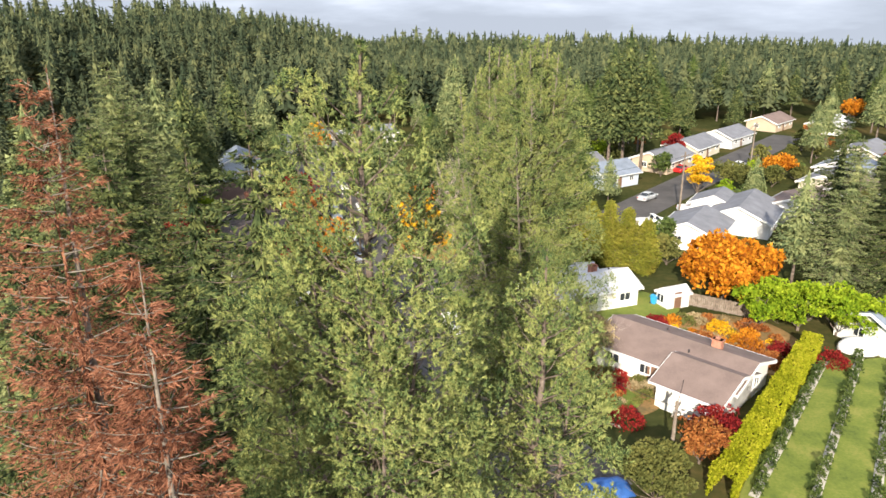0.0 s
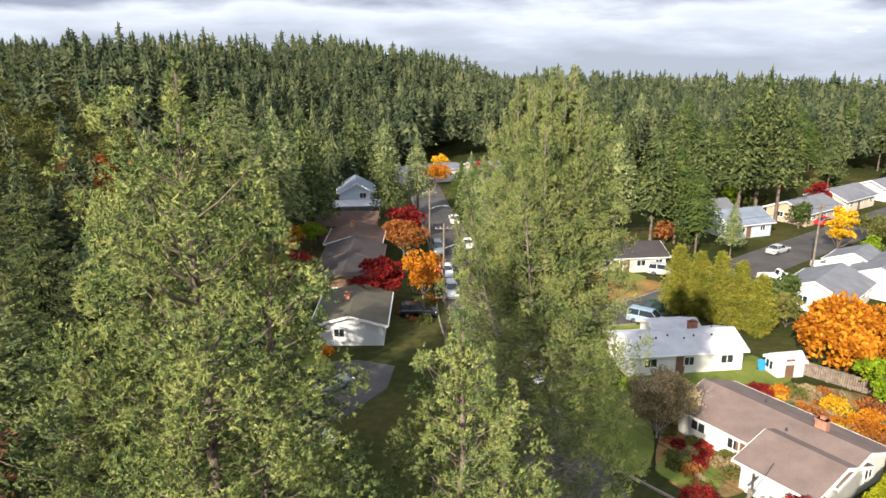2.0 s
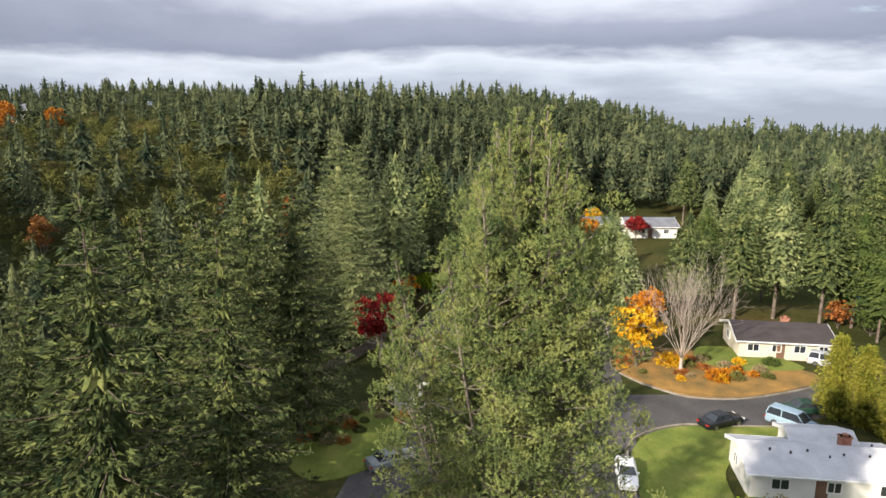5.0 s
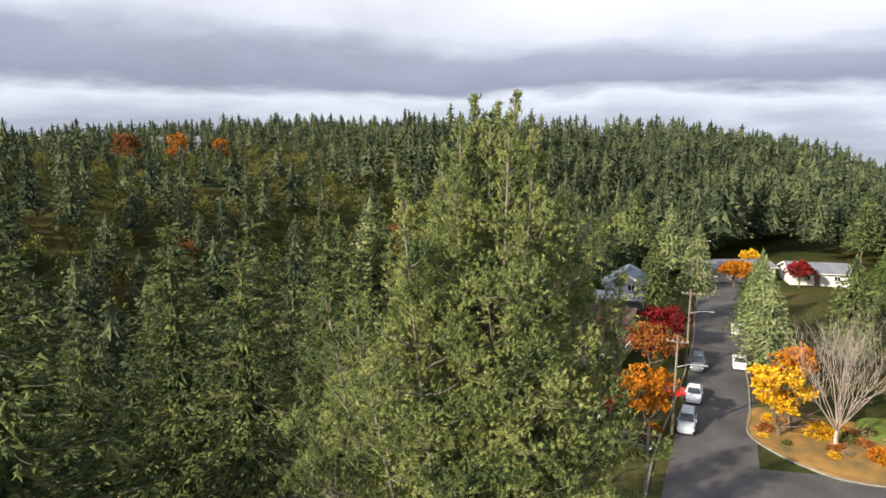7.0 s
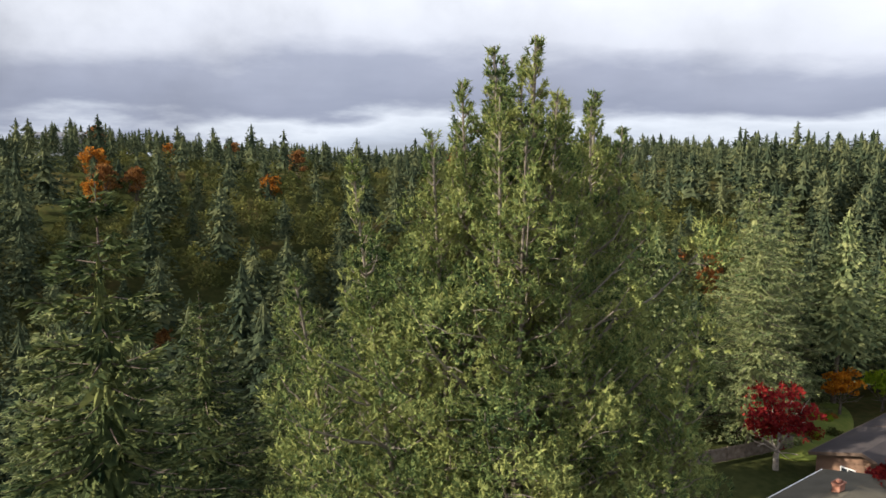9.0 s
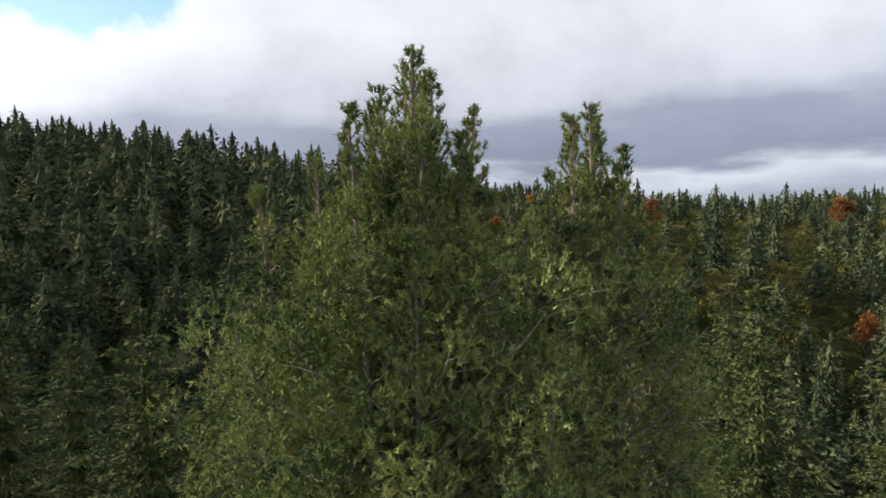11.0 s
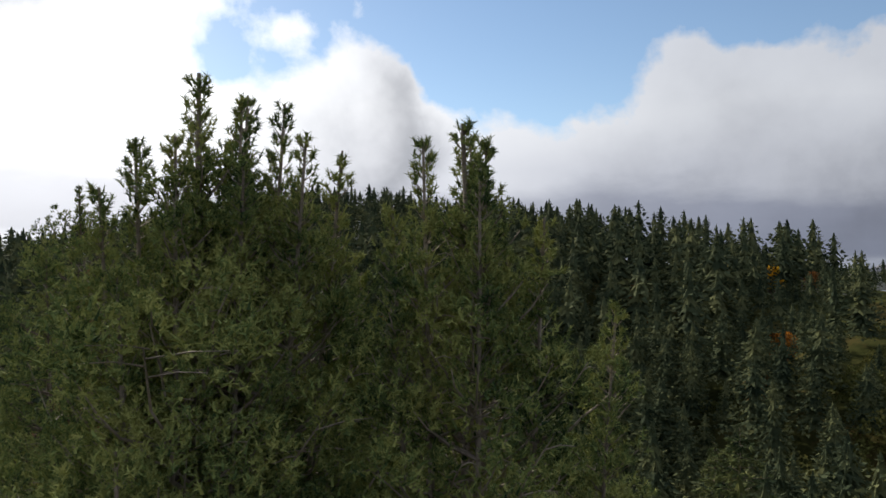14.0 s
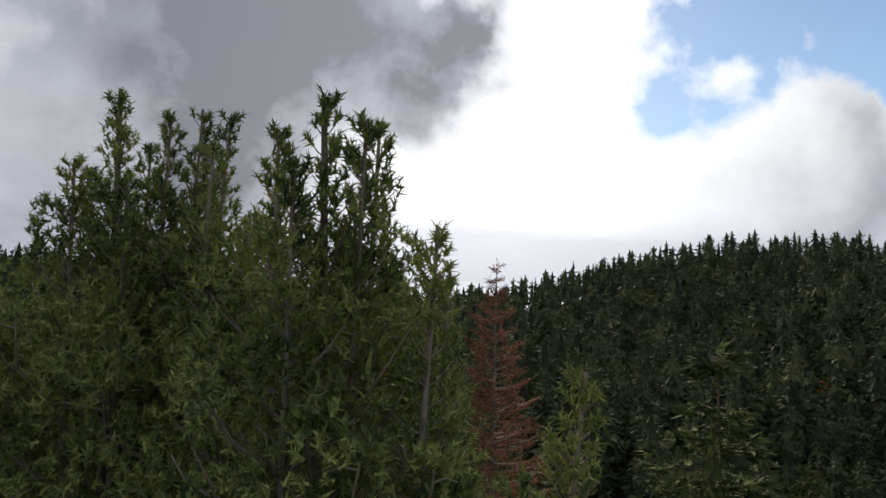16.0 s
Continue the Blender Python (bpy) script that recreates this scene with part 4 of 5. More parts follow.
# north-east
house(8.4, 118.2, 22, 11.0, 7.4, 2.4, 1.2, "dark", "cream", "cream bungalow with a dark hipped roof", 4, (1.0, 0.5, 0.6))
house(34.6, 108.4, 60, 10.0, 8.0, 2.5, 1.6, "grey", "white", "white house with a grey shingle roof", 3, garage=-1)
house(44.6, 116.5, 60, 12.0, 9.0, 2.5, 1.9, "grey", "white", "grey-roofed house beside a side street", 3, wing=(3.5, 5.0, 6.0, 7.0))
house(55.0, 121.0, 50, 11.0, 8.5, 2.5, 1.7, "brown", "white", "white house with a light brown roof", 3)
house(47.0, 76.0, 25, 11.0, 8.0, 2.5, 1.5, "blue", "white", "white house with a blue-grey roof beside a lawn", 3)
house(28.0, 143.0, 35, 9.0, 7.0, 2.6, 1.8, "blue", "blue", "small blue-grey gabled house under firs", 2)
house(23.0, 150.0, 35, 9.0, 7.0, 2.6, 1.6, "grey", "teal", "teal-walled house half hidden by firs", 2)
for x, y, a, roof, wall in [(42, 158, 50, "grey", "tan"), (52, 172, 50, "grey", "cream"), (64, 185, 48, "grey", "grey"), (76, 150, 48, "blue", "grey"),
                            (68, 138, 48, "grey", "cream"), (67, 130, 45, "brown", "grey"), (88, 166, 48, "grey", "cream"), (98, 205, 48, "white", "white"), (112, 190, 48, "grey", "white"), (84, 210, 48, "brown", "tan")]:
    house(x, y, a, 12.0, 8.0, 2.5, 1.6, roof, wall, f"low {wall} house with a {roof} shingle roof", 3)
# far over the ravine
for x, y, a in [(-232, 8, 70), (-262, -20, 80), (-240, 165, 60), (-250, -120, 60), (-200, -190, 40)]:
    house(x, y, a, 16.0, 9.0, 5.2, 1.8, "grey", "white", "pale house among trees on the far ridge", 4, z=float(ground(x, y)) + 6.0 * 0)

# garden shed and bins
house(25.3, 84.4, 25, 3.0, 2.0, 1.7, 0.6, "white", "white", "small white garden shed by a fence", 0, over=0.2)


def bin_thing(x, y, turn, mat, lid, label):
    ob = empty("wheelie_bin", pose(x, y, 0.02, 0, 0, turn))
    bm = bmesh.new()
    box(bm, -0.3, 0.3, -0.32, 0.32, 0.06, 0.95)
    for v in bm.verts:
        if v.co.z < 0.5:
            v.co.x *= 0.8
            v.co.y *= 0.8
    bmesh.ops.bevel(bm, geom=bm.edges, offset=0.04, segments=1, affect="EDGES")
    part("body", bm, mat, ob)
    bm = bmesh.new()
    slab(bm, (-0.33, -0.36, 0.95), (0.33, -0.36, 0.95), (0.33, 0.36, 1.05), (-0.33, 0.36, 1.05), 0.06)
    part("lid", bm, lid, ob)
    for s in (-1, 1):
        bm = bmesh.new()
        bmesh.ops.create_cone(bm, cap_ends=True, segments=12, radius1=0.12, radius2=0.12, depth=0.06, matrix=Matrix.Translation((s * 0.28, 0.25, 0.12)) @ Matrix.Rotation(radians(90), 4, "Y"))
        part("wheel", bm, TYRE, ob)
    bm = bmesh.new()
    box(bm, -0.25, 0.25, 0.38, 0.42, 0.9, 0.94)
    part("handle", bm, lid, ob)
    return tagged(ob, label, "bin", "bins by the bungalows")


BIN_BLUE = paint("bin_blue", (0.03, 0.28, 0.55), rough=0.4, vary=0.1)
BIN_GREEN = paint("bin_green", (0.03, 0.28, 0.17), rough=0.4, vary=0.1)
bin_thing(22.4, 60.4, 20, BIN_GREEN, BIN_GREEN, "green plastic wheelie bin by a white wall")
bin_thing(24.0, 61.2, 20, BIN_BLUE, BIN_BLUE, "blue plastic wheelie bin by a white wall")
bin_thing(23.2, 84.6, 40, BIN_BLUE, BIN_BLUE, "blue wheelie bin at the house corner")


def fence(a, b, h, n, label):
    """A board fence: posts, rails and boards."""
    a, b = np.array(a, float), np.array(b, float)
    d = b - a
    ln = float(np.linalg.norm(d))
    ob = empty("fence", pose(a[0], a[1], 0.0, 0, 0, math.degrees(math.atan2(d[1], d[0]))))
    for i in range(int(ln // 2.2) + 1):
        bm = bmesh.new()
        box(bm, i * 2.2 - 0.05, i * 2.2 + 0.05, -0.05, 0.05, -0.1, h + 0.1)
        part("post", bm, POLEWOOD, ob)
    for z in (0.35, h - 0.25):
        bm = bmesh.new()
        box(bm, 0, ln, -0.035, -0.005, z, z + 0.09)
        part("rail", bm, POLEWOOD, ob)
    w = ln / n
    bm = bmesh.new()
    box(bm, 0.01, w - 0.02, 0.0, 0.025, 0.08, h)
    one = part("board", bm, POLEWOOD, ob)
    for i in range(1, n):
        c = new("board", one.data)
        c.parent = ob
        c.location = (i * w, 0.0, 0.02 * math.sin(i * 2.3))
    return tagged(ob, label, "fence")


fence((27.2, 84.4), (33.0, 81.0), 1.6, 30, "weathered grey board fence beside a shed")
fence((14.5, 91.0), (20.5, 91.2), 1.7, 30, "weathered board fence behind a white house")
fence((-36.0, 82.0), (-36.0, 95.0), 1.5, 50, "dark board fence along a back garden")

# ---- vehicles ----
CAR_PAINTS = {k: paint("car_" + k, c, rough=0.25, vary=0.04, metal=0.1, spec=0.6) for k, c in dict(
    black=(0.012, 0.013, 0.015), white=(0.75, 0.75, 0.74), silver=(0.42, 0.44, 0.46), red=(0.45, 0.02, 0.02), grey=(0.16, 0.18, 0.19), green=(0.02, 0.05, 0.035), blue=(0.25, 0.34, 0.42)).items()}
LAMP_GLASS = material("lamp_glass", [(0.6, 0.6, 0.58), (0.75, 0.75, 0.72)], rough=0.15, spec=0.7)
TAIL = material("tail_glass", [(0.30, 0.01, 0.01), (0.42, 0.02, 0.02)], rough=0.2, spec=0.7)
car_made = {}


def loft(bm, rings):
    """Skins closed rings of points and caps the ends."""
    rows = [[bm.verts.new(p) for p in r] for r in rings]
    k = len(rows[0])
    for a, b in zip(rows, rows[1:]):
        for i in range(k):
            j = (i + 1) % k
            bm.faces.new((a[i], a[j], b[j], b[i]))
    bm.faces.new(rows[0][::-1])
    bm.faces.new(rows[-1])
    bmesh.ops.recalc_face_normals(bm, faces=bm.faces)


def car(kind, colour, x, y, turn, label):
    L, W, H, hood, cabin0, cabin1 = dict(sedan=(4.7, 1.8, 1.42, 0.92, -1.5, 1.05), suv=(4.6, 1.85, 1.7, 1.02, -2.2, 0.95), van=(5.0, 1.95, 1.8, 1.05, -2.4, 1.3), pickup=(5.4, 1.9, 1.75, 1.05, -0.2, 1.2))[kind]
    ob = empty("car" if kind != "pickup" else "pickup_truck", pose(x, y, 0.04, 0, 0, turn))
    body = bmesh.new()
    xs = [-L / 2, -L / 2 + 0.12, -L / 2 + 0.7, 0, L / 2 - 0.9, L / 2 - 0.2, L / 2]
    tops = [0.62, hood - 0.04, hood, hood + 0.01, hood - 0.06, hood - 0.2, 0.55]
    halves = [0.80, 0.92, 1.0, 1.0, 0.99, 0.9, 0.74]
    rings = []
    for px, t, hw in zip(xs, tops, halves):
        w = W / 2 * hw
        rings.append([(px, -w * 0.94, 0.24), (px, -w, 0.45), (px, -w * 0.98, t - 0.12), (px, -w * 0.86, t), (px, w * 0.86, t), (px, w * 0.98, t - 0.12), (px, w, 0.45), (px, w * 0.94, 0.24)])
    loft(body, rings)
    part("body", body, CAR_PAINTS[colour], ob, smooth=False)
    glass, roof = bmesh.new(), bmesh.new()
    w0, w1 = W / 2 * 0.86, W / 2 * 0.68
    z0, z1 = hood - 0.01, H - 0.05
    rear = cabin0 + (0.55 if kind == "sedan" else 0.2)
    front = cabin1 - 0.75
    loft(glass, [[(cabin0, -w0, z0), (cabin1, -w0, z0), (cabin1, w0, z0), (cabin0, w0, z0)], [(rear, -w1, z1), (front, -w1, z1), (front, w1, z1), (rear, w1, z1)]])
    part("glasshouse", glass, GLASS, ob, "dark car glass")
    loft(roof, [[(rear - 0.06, -w1 - 0.03, z1 - 0.02), (front + 0.06, -w1 - 0.03, z1 - 0.02), (front + 0.06, w1 + 0.03, z1 - 0.02), (rear - 0.06, w1 + 0.03, z1 - 0.02)],
                [(rear + 0.1, -w1 + 0.1, H), (front - 0.08, -w1 + 0.1, H), (front - 0.08, w1 - 0.1, H), (rear + 0.1, w1 - 0.1, H)]])
    part("roof", roof, CAR_PAINTS[colour], ob)
    for s in (-1, 1):
        for pa, pb in (((cabin1, z0), (front, z1)), ((cabin0, z0), (rear, z1)), ((0.5 * (cabin0 + front), z0), (0.5 * (rear + front) - 0.1, z1))):
            pil = bmesh.new()
            loft(pil, [[(pa[0] - 0.05, s * (w0 - 0.02), pa[1]), (pa[0] + 0.05, s * (w0 - 0.02), pa[1]), (pa[0] + 0.05, s * (w0 + 0.015), pa[1]), (pa[0] - 0.05, s * (w0 + 0.015), pa[1])],
                       [(pb[0] - 0.05, s * (w1 - 0.02), pb[1]), (pb[0] + 0.05, s * (w1 - 0.02), pb[1]), (pb[0] + 0.05, s * (w1 + 0.02), pb[1]), (pb[0] - 0.05, s * (w1 + 0.02), pb[1])]])
            part("pillar", pil, CAR_PAINTS[colour], ob)
    for px in (-L * 0.29, L * 0.31):
        for s in (-1, 1):
            tyre = bmesh.new()
            m = Matrix.Translation((px, s * (W / 2 - 0.10), 0.32)) @ Matrix.Rotation(radians(90), 4, "X")
            bmesh.ops.create_cone(tyre, cap_ends=True, segments=16, radius1=0.32, radius2=0.32, depth=0.22, matrix=m)
            wheel = part("wheel", tyre, TYRE, ob)
            rim = bmesh.new()
            bmesh.ops.create_cone(rim, cap_ends=True, segments=12, radius1=0.2, radius2=0.2, depth=0.235, matrix=m)
            part("rim", rim, CHROME, wheel)
    for s in (-1, 1):
        for px, mat in ((L / 2 - 0.1, LAMP_GLASS), (-L / 2 + 0.02, TAIL)):
            lm = bmesh.new()
            box(lm, px - 0.06, px + 0.06, s * W * 0.36 - 0.16, s * W * 0.36 + 0.16, 0.6, 0.72)
            part("headlight" if mat is LAMP_GLASS else "tail_light", lm, mat, ob)
        mr = bmesh.new()
        box(mr, cabin1 - 0.35, cabin1 - 0.2, s * (W / 2 + 0.02) - 0.07, s * (W / 2 + 0.02) + 0.07, hood, hood + 0.13)
        part("mirror", mr, CAR_PAINTS[colour], ob)
    return tagged(ob, label, "car", "parked cars")


car("sedan", "black", 5.7, 92.0, 52, "black sedan parked at the lawn's edge")
car("van", "blue", 12.0, 95.0, -20, "pale blue van parked beside a white house")
car("sedan", "green", 13.0, 99.4, 35, "dark green car in the side street")
car("suv", "silver", 14.6, 115.0, -5, "silver estate car in front of a bungalow")
car("suv", "silver", -13.4, 98.9, 290, "silver car parked along the kerb")
car("sedan", "white", -16.2, 107.4, 290, "white sedan parked along the kerb")
car("sedan", "red", -18.6, 106.3, 20, "red car on a short drive")
car("suv", "grey", -20.2, 118.0, 290, "grey car parked along the kerb")
car("sedan", "white", -22.3, 138.0, 110, "white car farther along the street")
car("sedan", "white", -16.4, 122.5, 110, "white car partly under green trees")
car("suv", "black", -15.6, 90.4, 15, "black off-road car on a drive")
car("sedan", "grey", -18.4, 69.4, 60, "dark grey car on a shaded drive")
car("van", "white", -16.6, 59.6, 15, "white van parked under pines")
car("sedan", "white", 0.2, 77.4, 290, "white car at the roadside by the lawn")
car("pickup", "white", 30.2, 116.0, 10, "white pickup truck by the side street")
car("sedan", "grey", 34.2, 116.4, 10, "dark grey car by the side street")
car("pickup", "white", 39.0, 124.2, 5, "white pickup truck in the side street")
car("sedan", "silver", 33.0, 131.5, 48, "silver car in the side street")
car("sedan", "white", 58.0, 158.0, 50, "white car far along the side street")
car("sedan", "red", 45.0, 154.0, 50, "red car before a far house")

# ---- lawns, kerbs, gardens ----
def loop_patch(name, outline, z, mat, label, thick=0.12):
    pts = smooth_line(list(outline) + [outline[0]], 6)[:-1]
    return sheet(name, [(p[0], p[1]) for p in pts], z, mat, thick, label, "lawn" if mat is LAWN else "garden")


KERB = material("kerb_concrete", [(0.13, 0.105, 0.075), (0.21, 0.18, 0.145), (0.29, 0.26, 0.22)], scale=0.9, fine=10.0, bump=0.3, rough=0.95)


def kerb(line, label="pale concrete kerb with fallen leaves"):
    pts = smooth_line(line, 6)
    bm = bmesh.new()
    rows = []
    for i, p in enumerate(pts):
        d = unit(pts[min(i + 1, len(pts) - 1)] - pts[max(i - 1, 0)])
        nrm = np.array([-d[1], d[0]])
        rows.append([(*(p + nrm * a), z) for a, z in ((0.09, -0.05), (0.09, 0.17), (0.06, 0.19), (-0.06, 0.19), (-0.09, 0.17), (-0.09, -0.05))])
    loft(bm, rows)
    tagged(part("kerb", bm, KERB), label, "kerb", kind="structure")


lawn_line = [(-0.6, 82), (-0.2, 86), (2.4, 89.6), (6, 91.5), (10.6, 93.9), (13, 92), (9, 88), (7.5, 83), (9, 78), (11, 74), (12, 67), (10.6, 62), (6.6, 65), (3.2, 72)]
loop_patch("lawn", lawn_line, 0.15, LAWN, "green front lawn with fallen leaves")
kerb([(14.5, 58.6), (10.2, 61.5), (6.3, 65), (2.9, 72), (-0.9, 82), (-0.5, 86.3), (2.2, 90), (6, 91.9), (10.6, 94.3)])
island = [(-7.6, 101.3), (-4.5, 99.3), (-1, 98), (2.3, 97.9), (7, 100.5), (12.6, 106.9), (14, 111), (6, 112.5), (-3, 111.5), (-9.5, 109.5), (-9.4, 105)]
loop_patch("garden", island, 0.14, LITTER, "front garden covered with fallen orange leaves")
kerb([(-17.5, 127), (-13.0, 116), (-9.7, 107), (-8.0, 101.6), (-4.6, 98.9), (-1, 97.6), (2.3, 97.4), (7, 99.9), (12.8, 106.4), (20, 117)])
loop_patch("lawn", [(0, 108.5), (5, 108), (10, 110.5), (12, 113), (6, 116), (0, 114)], 0.18, LAWN, "narrow lawn before a cream bungalow")
loop_patch("lawn", [(14, 78), (22, 79.5), (23, 77), (19.5, 74), (14.5, 74.5)], 0.12, LAWN, "strip of bright lawn behind a bungalow")
loop_patch("lawn", [(9.5, 77.4), (14, 77.2), (22, 80.2), (25.8, 83), (24, 87), (19, 90.6), (13.8, 91.8), (9.6, 88.2)], 0.135, LAWN, "mown lawn round a white bungalow")
loop_patch("garden", [(14, 72.5), (20, 67), (19, 62.5), (15.5, 60.3), (12.2, 63), (12.6, 69)], 0.11, GARDEN, "brown planting bed with dry leaves")
loop_patch("lawn", [(13.2, 66), (16, 65), (17, 62.5), (15, 61), (12, 62.8)], 0.16, LAWN, "small front lawn beside a planting bed")
loop_patch("garden", [(22, 77.5), (26, 82), (34, 80), (36, 73), (31.5, 68), (27, 70.5)], 0.10, GARDEN, "overgrown back garden with rust-coloured plants")
loop_patch("lawn", [(-33, 74), (-28, 66), (-22, 64), (-19, 72), (-25, 78)], 0.12, LAWN, "sunlit lawn behind dark firs")
loop_patch("lawn", [(-45, 100), (-36, 92), (-33, 96), (-38, 106), (-44, 110)], 0.10, LAWN, "back lawn with garden beds")
kerb([(-9.0, 80), (-13.5, 92), (-18.0, 107), (-25.0, 128), (-33, 148), (-41, 171)])
loop_patch("lawn", [(24, 47), (40, 47), (58, 60), (58, 74), (40.5, 71.5), (36.6, 70.6), (21.4, 50.4)], 0.10, LAWN, "mown lawn with rows of young shrubs")

# rows of young shrubs on the big lawn
rs = np.random.default_rng(91)
v, f = shrub(0.42, 0.85, rs, 110, 0.19, 2)
first = None
GRAVEL = material("gravel", [(0.22, 0.20, 0.17), (0.40, 0.37, 0.32), (0.52, 0.48, 0.42)], scale=2.0, fine=9.0, bump=0.6, rough=0.95)
for r in range(5):
    a, b = np.array([22.2 + 3.9 * r, 50.0 - 0.6 * r]), np.array([36.6 + 3.9 * r, 71.0 + 1.0 * r])
    ribbon("mulch_strip", [a + (b - a) * t for t in np.linspace(0, 1, 8)], [0.7, 0.7], 0.125, GRAVEL, "narrow gravel strip between lawn rows", "garden")
    for t in np.linspace(0.02, 0.98, 19):
        q = a + (b - a) * t + rs.normal(size=2) * 0.12
        s = rs.uniform(0.7, 1.3)
        m = Matrix.Translation((q[0], q[1], 0.10)) @ Matrix.Rotation(rs.uniform(0, 6), 4, "Z")
        if first is None:
            first = tagged(raw("shrub", v, f, GREEN), "small dark green shrub in a planted row", "shrub", "planted shrub rows")
            first.matrix_basis = m
        else:
            c = copy_thing(first, m)
            c.scale = (s, s, s * 1.1)


def hedge(a, b, width, height, mat, label, n):
    a, b = np.array(a, float), np.array(b, float)
    d = unit(b - a)
    side = np.array([-d[1], d[0]])
    t, u = rs.random(n), rs.uniform(-1, 1, n)
    top = rs.random(n) < 0.45
    z = np.where(top, height * (1 + 0.06 * np.sin(t * 60)) + rs.normal(size=n) * 0.06, rs.random(n) * height)
    w = np.where(top, u, np.sign(u)) * width / 2 * (1 + 0.12 * np.sin(t * 45 + u))
    p = a + (b - a) * t[:, None] + side * w[:, None]
    cen = np.concatenate([p, z[:, None]], 1)
    way = np.concatenate([side * np.where(top, 0, np.sign(u))[:, None], np.where(top, 1.0, 0.35)[:, None]], 1)
    vv, ff = blades(cen, way, 3, 0.22, 0.15, 0.7, rs, True)
    tagged(raw("hedge", vv, ff, mat), label, "hedge")


hedge((19.6, 49.5), (35.8, 72.4), 1.5, 2.3, HEDGE, "clipped yellow-green hedge along the lawn", 9000)

# ---- garden and street trees ----
def leaf_tree(x, y, h, r, mat, label, seed, bark=BARK, name="tree", **kw):
    kw = {"twigs": 2, **kw}
    kw["leaves"], kw["leaf"] = int(kw.get("leaves", 2600) * 0.55), kw.get("leaf", 0.34) * 1.28
    w, c = broadleaf(h, r, np.random.default_rng(seed), **kw)
    return plant(tree_thing(name, w, c, bark, mat, label, "tree"), x, y)


leaf_tree(-0.6, 104.5, 14.0, 5.2, None, "large bare deciduous tree with pale fine branches", 101, PALE_BARK, bare=True, limbs=20, crown_low=0.12, trunk=0.15)
leaf_tree(-5.6, 103.2, 8.5, 3.3, YELLOW, "yellow maple above fallen leaves", 102, leaves=2600, leaf=0.30, crown_low=0.12)
leaf_tree(-5.2, 105.5, 10.0, 2.8, ORANGE, "orange maple beside a bare tree", 103, leaves=1800, leaf=0.28, crown_low=0.35)
leaf_tree(31.5, 86.0, 8.2, 7.0, ORANGE, "broad glowing orange maple", 104, leaves=7000, leaf=0.42, crown_low=0.12)
for i, (x, y, r) in enumerate([(33.2, 78.8, 3.2), (37.0, 78.2, 3.4), (40.6, 77.0, 3.2), (43.0, 74.6, 2.6)]):
    leaf_tree(x, y, 6.3, r, LIME, "rounded bright lime-green tree", 110 + i, leaves=3000, leaf=0.26, crown_low=0.06)
leaf_tree(42.5, 134.5, 8.0, 2.8, YELLOW, "bright yellow street tree", 120, leaves=2200, leaf=0.30, crown_low=0.1)
leaf_tree(12.2, 68.2, 7.0, 4.4, TAN, "tan many-stemmed shrub tree nearly leafless", 121, PALE_BARK, leaves=11000, leaf=0.15, crown_low=0.10, limbs=16, trunk=0.12, count=3, twigs=4, airy=0.8)
leaf_tree(15.1, 49.3, 5.0, 2.7, OLIVE, "rounded olive-green garden tree", 122, leaves=4500, leaf=0.2, crown_low=0.05)
leaf_tree(19.6, 54.0, 4.2, 2.4, RUST, "rusty brown garden shrub", 123, leaves=1500, leaf=0.2, crown_low=0.05)
leaf_tree(21.6, 56.6, 3.6, 2.2, RED, "dark red garden shrub", 124, leaves=1500, leaf=0.18, crown_low=0.05)
leaf_tree(-21.6, 93.2, 6.2, 4.0, RED, "deep red maple in front of a house", 125, leaves=4200, leaf=0.26, crown_low=0.15)
leaf_tree(-16.4, 95.6, 7.2, 3.6, ORANGE, "orange-red maple at the kerb", 126, leaves=3200, leaf=0.26, crown_low=0.15)
leaf_tree(-24.2, 112.6, 6.8, 3.8, RUST, "rust-orange maple along the street", 127, leaves=3000, leaf=0.26, crown_low=0.2)
leaf_tree(-27.0, 123.0, 6.5, 3.6, RED, "dark red tree along the street", 128, leaves=2200, leaf=0.26, crown_low=0.2)
leaf_tree(-33.0, 89.5, 9.5, 4.2, RED, "open red-leaved tree above a garden", 129, PALE_BARK, leaves=1900, leaf=0.26, crown_low=0.25, airy=0.7)
leaf_tree(-41.0, 107.4, 5.6, 2.4, ORANGE, "small orange tree on a back lawn", 130, leaves=1000, leaf=0.26, crown_low=0.35)
leaf_tree(-40.0, 113.0, 5.0, 2.6, LIME, "yellow-green shrub on a back lawn", 131, leaves=1200, leaf=0.24)
leaf_tree(-34.0, 168.5, 5.5, 4.2, ORANGE, "orange-red tree before a long house", 132, leaves=2000, leaf=0.32)
leaf_tree(-24.5, 177.0, 5.5, 3.0, RED, "bright red tree before a far house", 133, leaves=1200, leaf=0.32)
leaf_tree(-38.0, 188.0, 4.4, 2.4, YELLOW, "yellow tree behind a long house", 134, leaves=1200, leaf=0.34)
leaf_tree(62.0, 148.0, 5.0, 4.0, ORANGE, "orange tree along the side street", 135, leaves=1600, leaf=0.34)
leaf_tree(108.0, 214.0, 8.0, 4.0, ORANGE, "orange tree far along the side street", 136, leaves=1200, leaf=0.4)
leaf_tree(46.0, 165.0, 6.0, 3.0, RED, "red tree among far houses", 137, leaves=1000, leaf=0.34)
leaf_tree(50.0, 140.0, 5.0, 4.2, OLIVE, "olive-green garden tree by the side street", 138, leaves=2000, leaf=0.3)
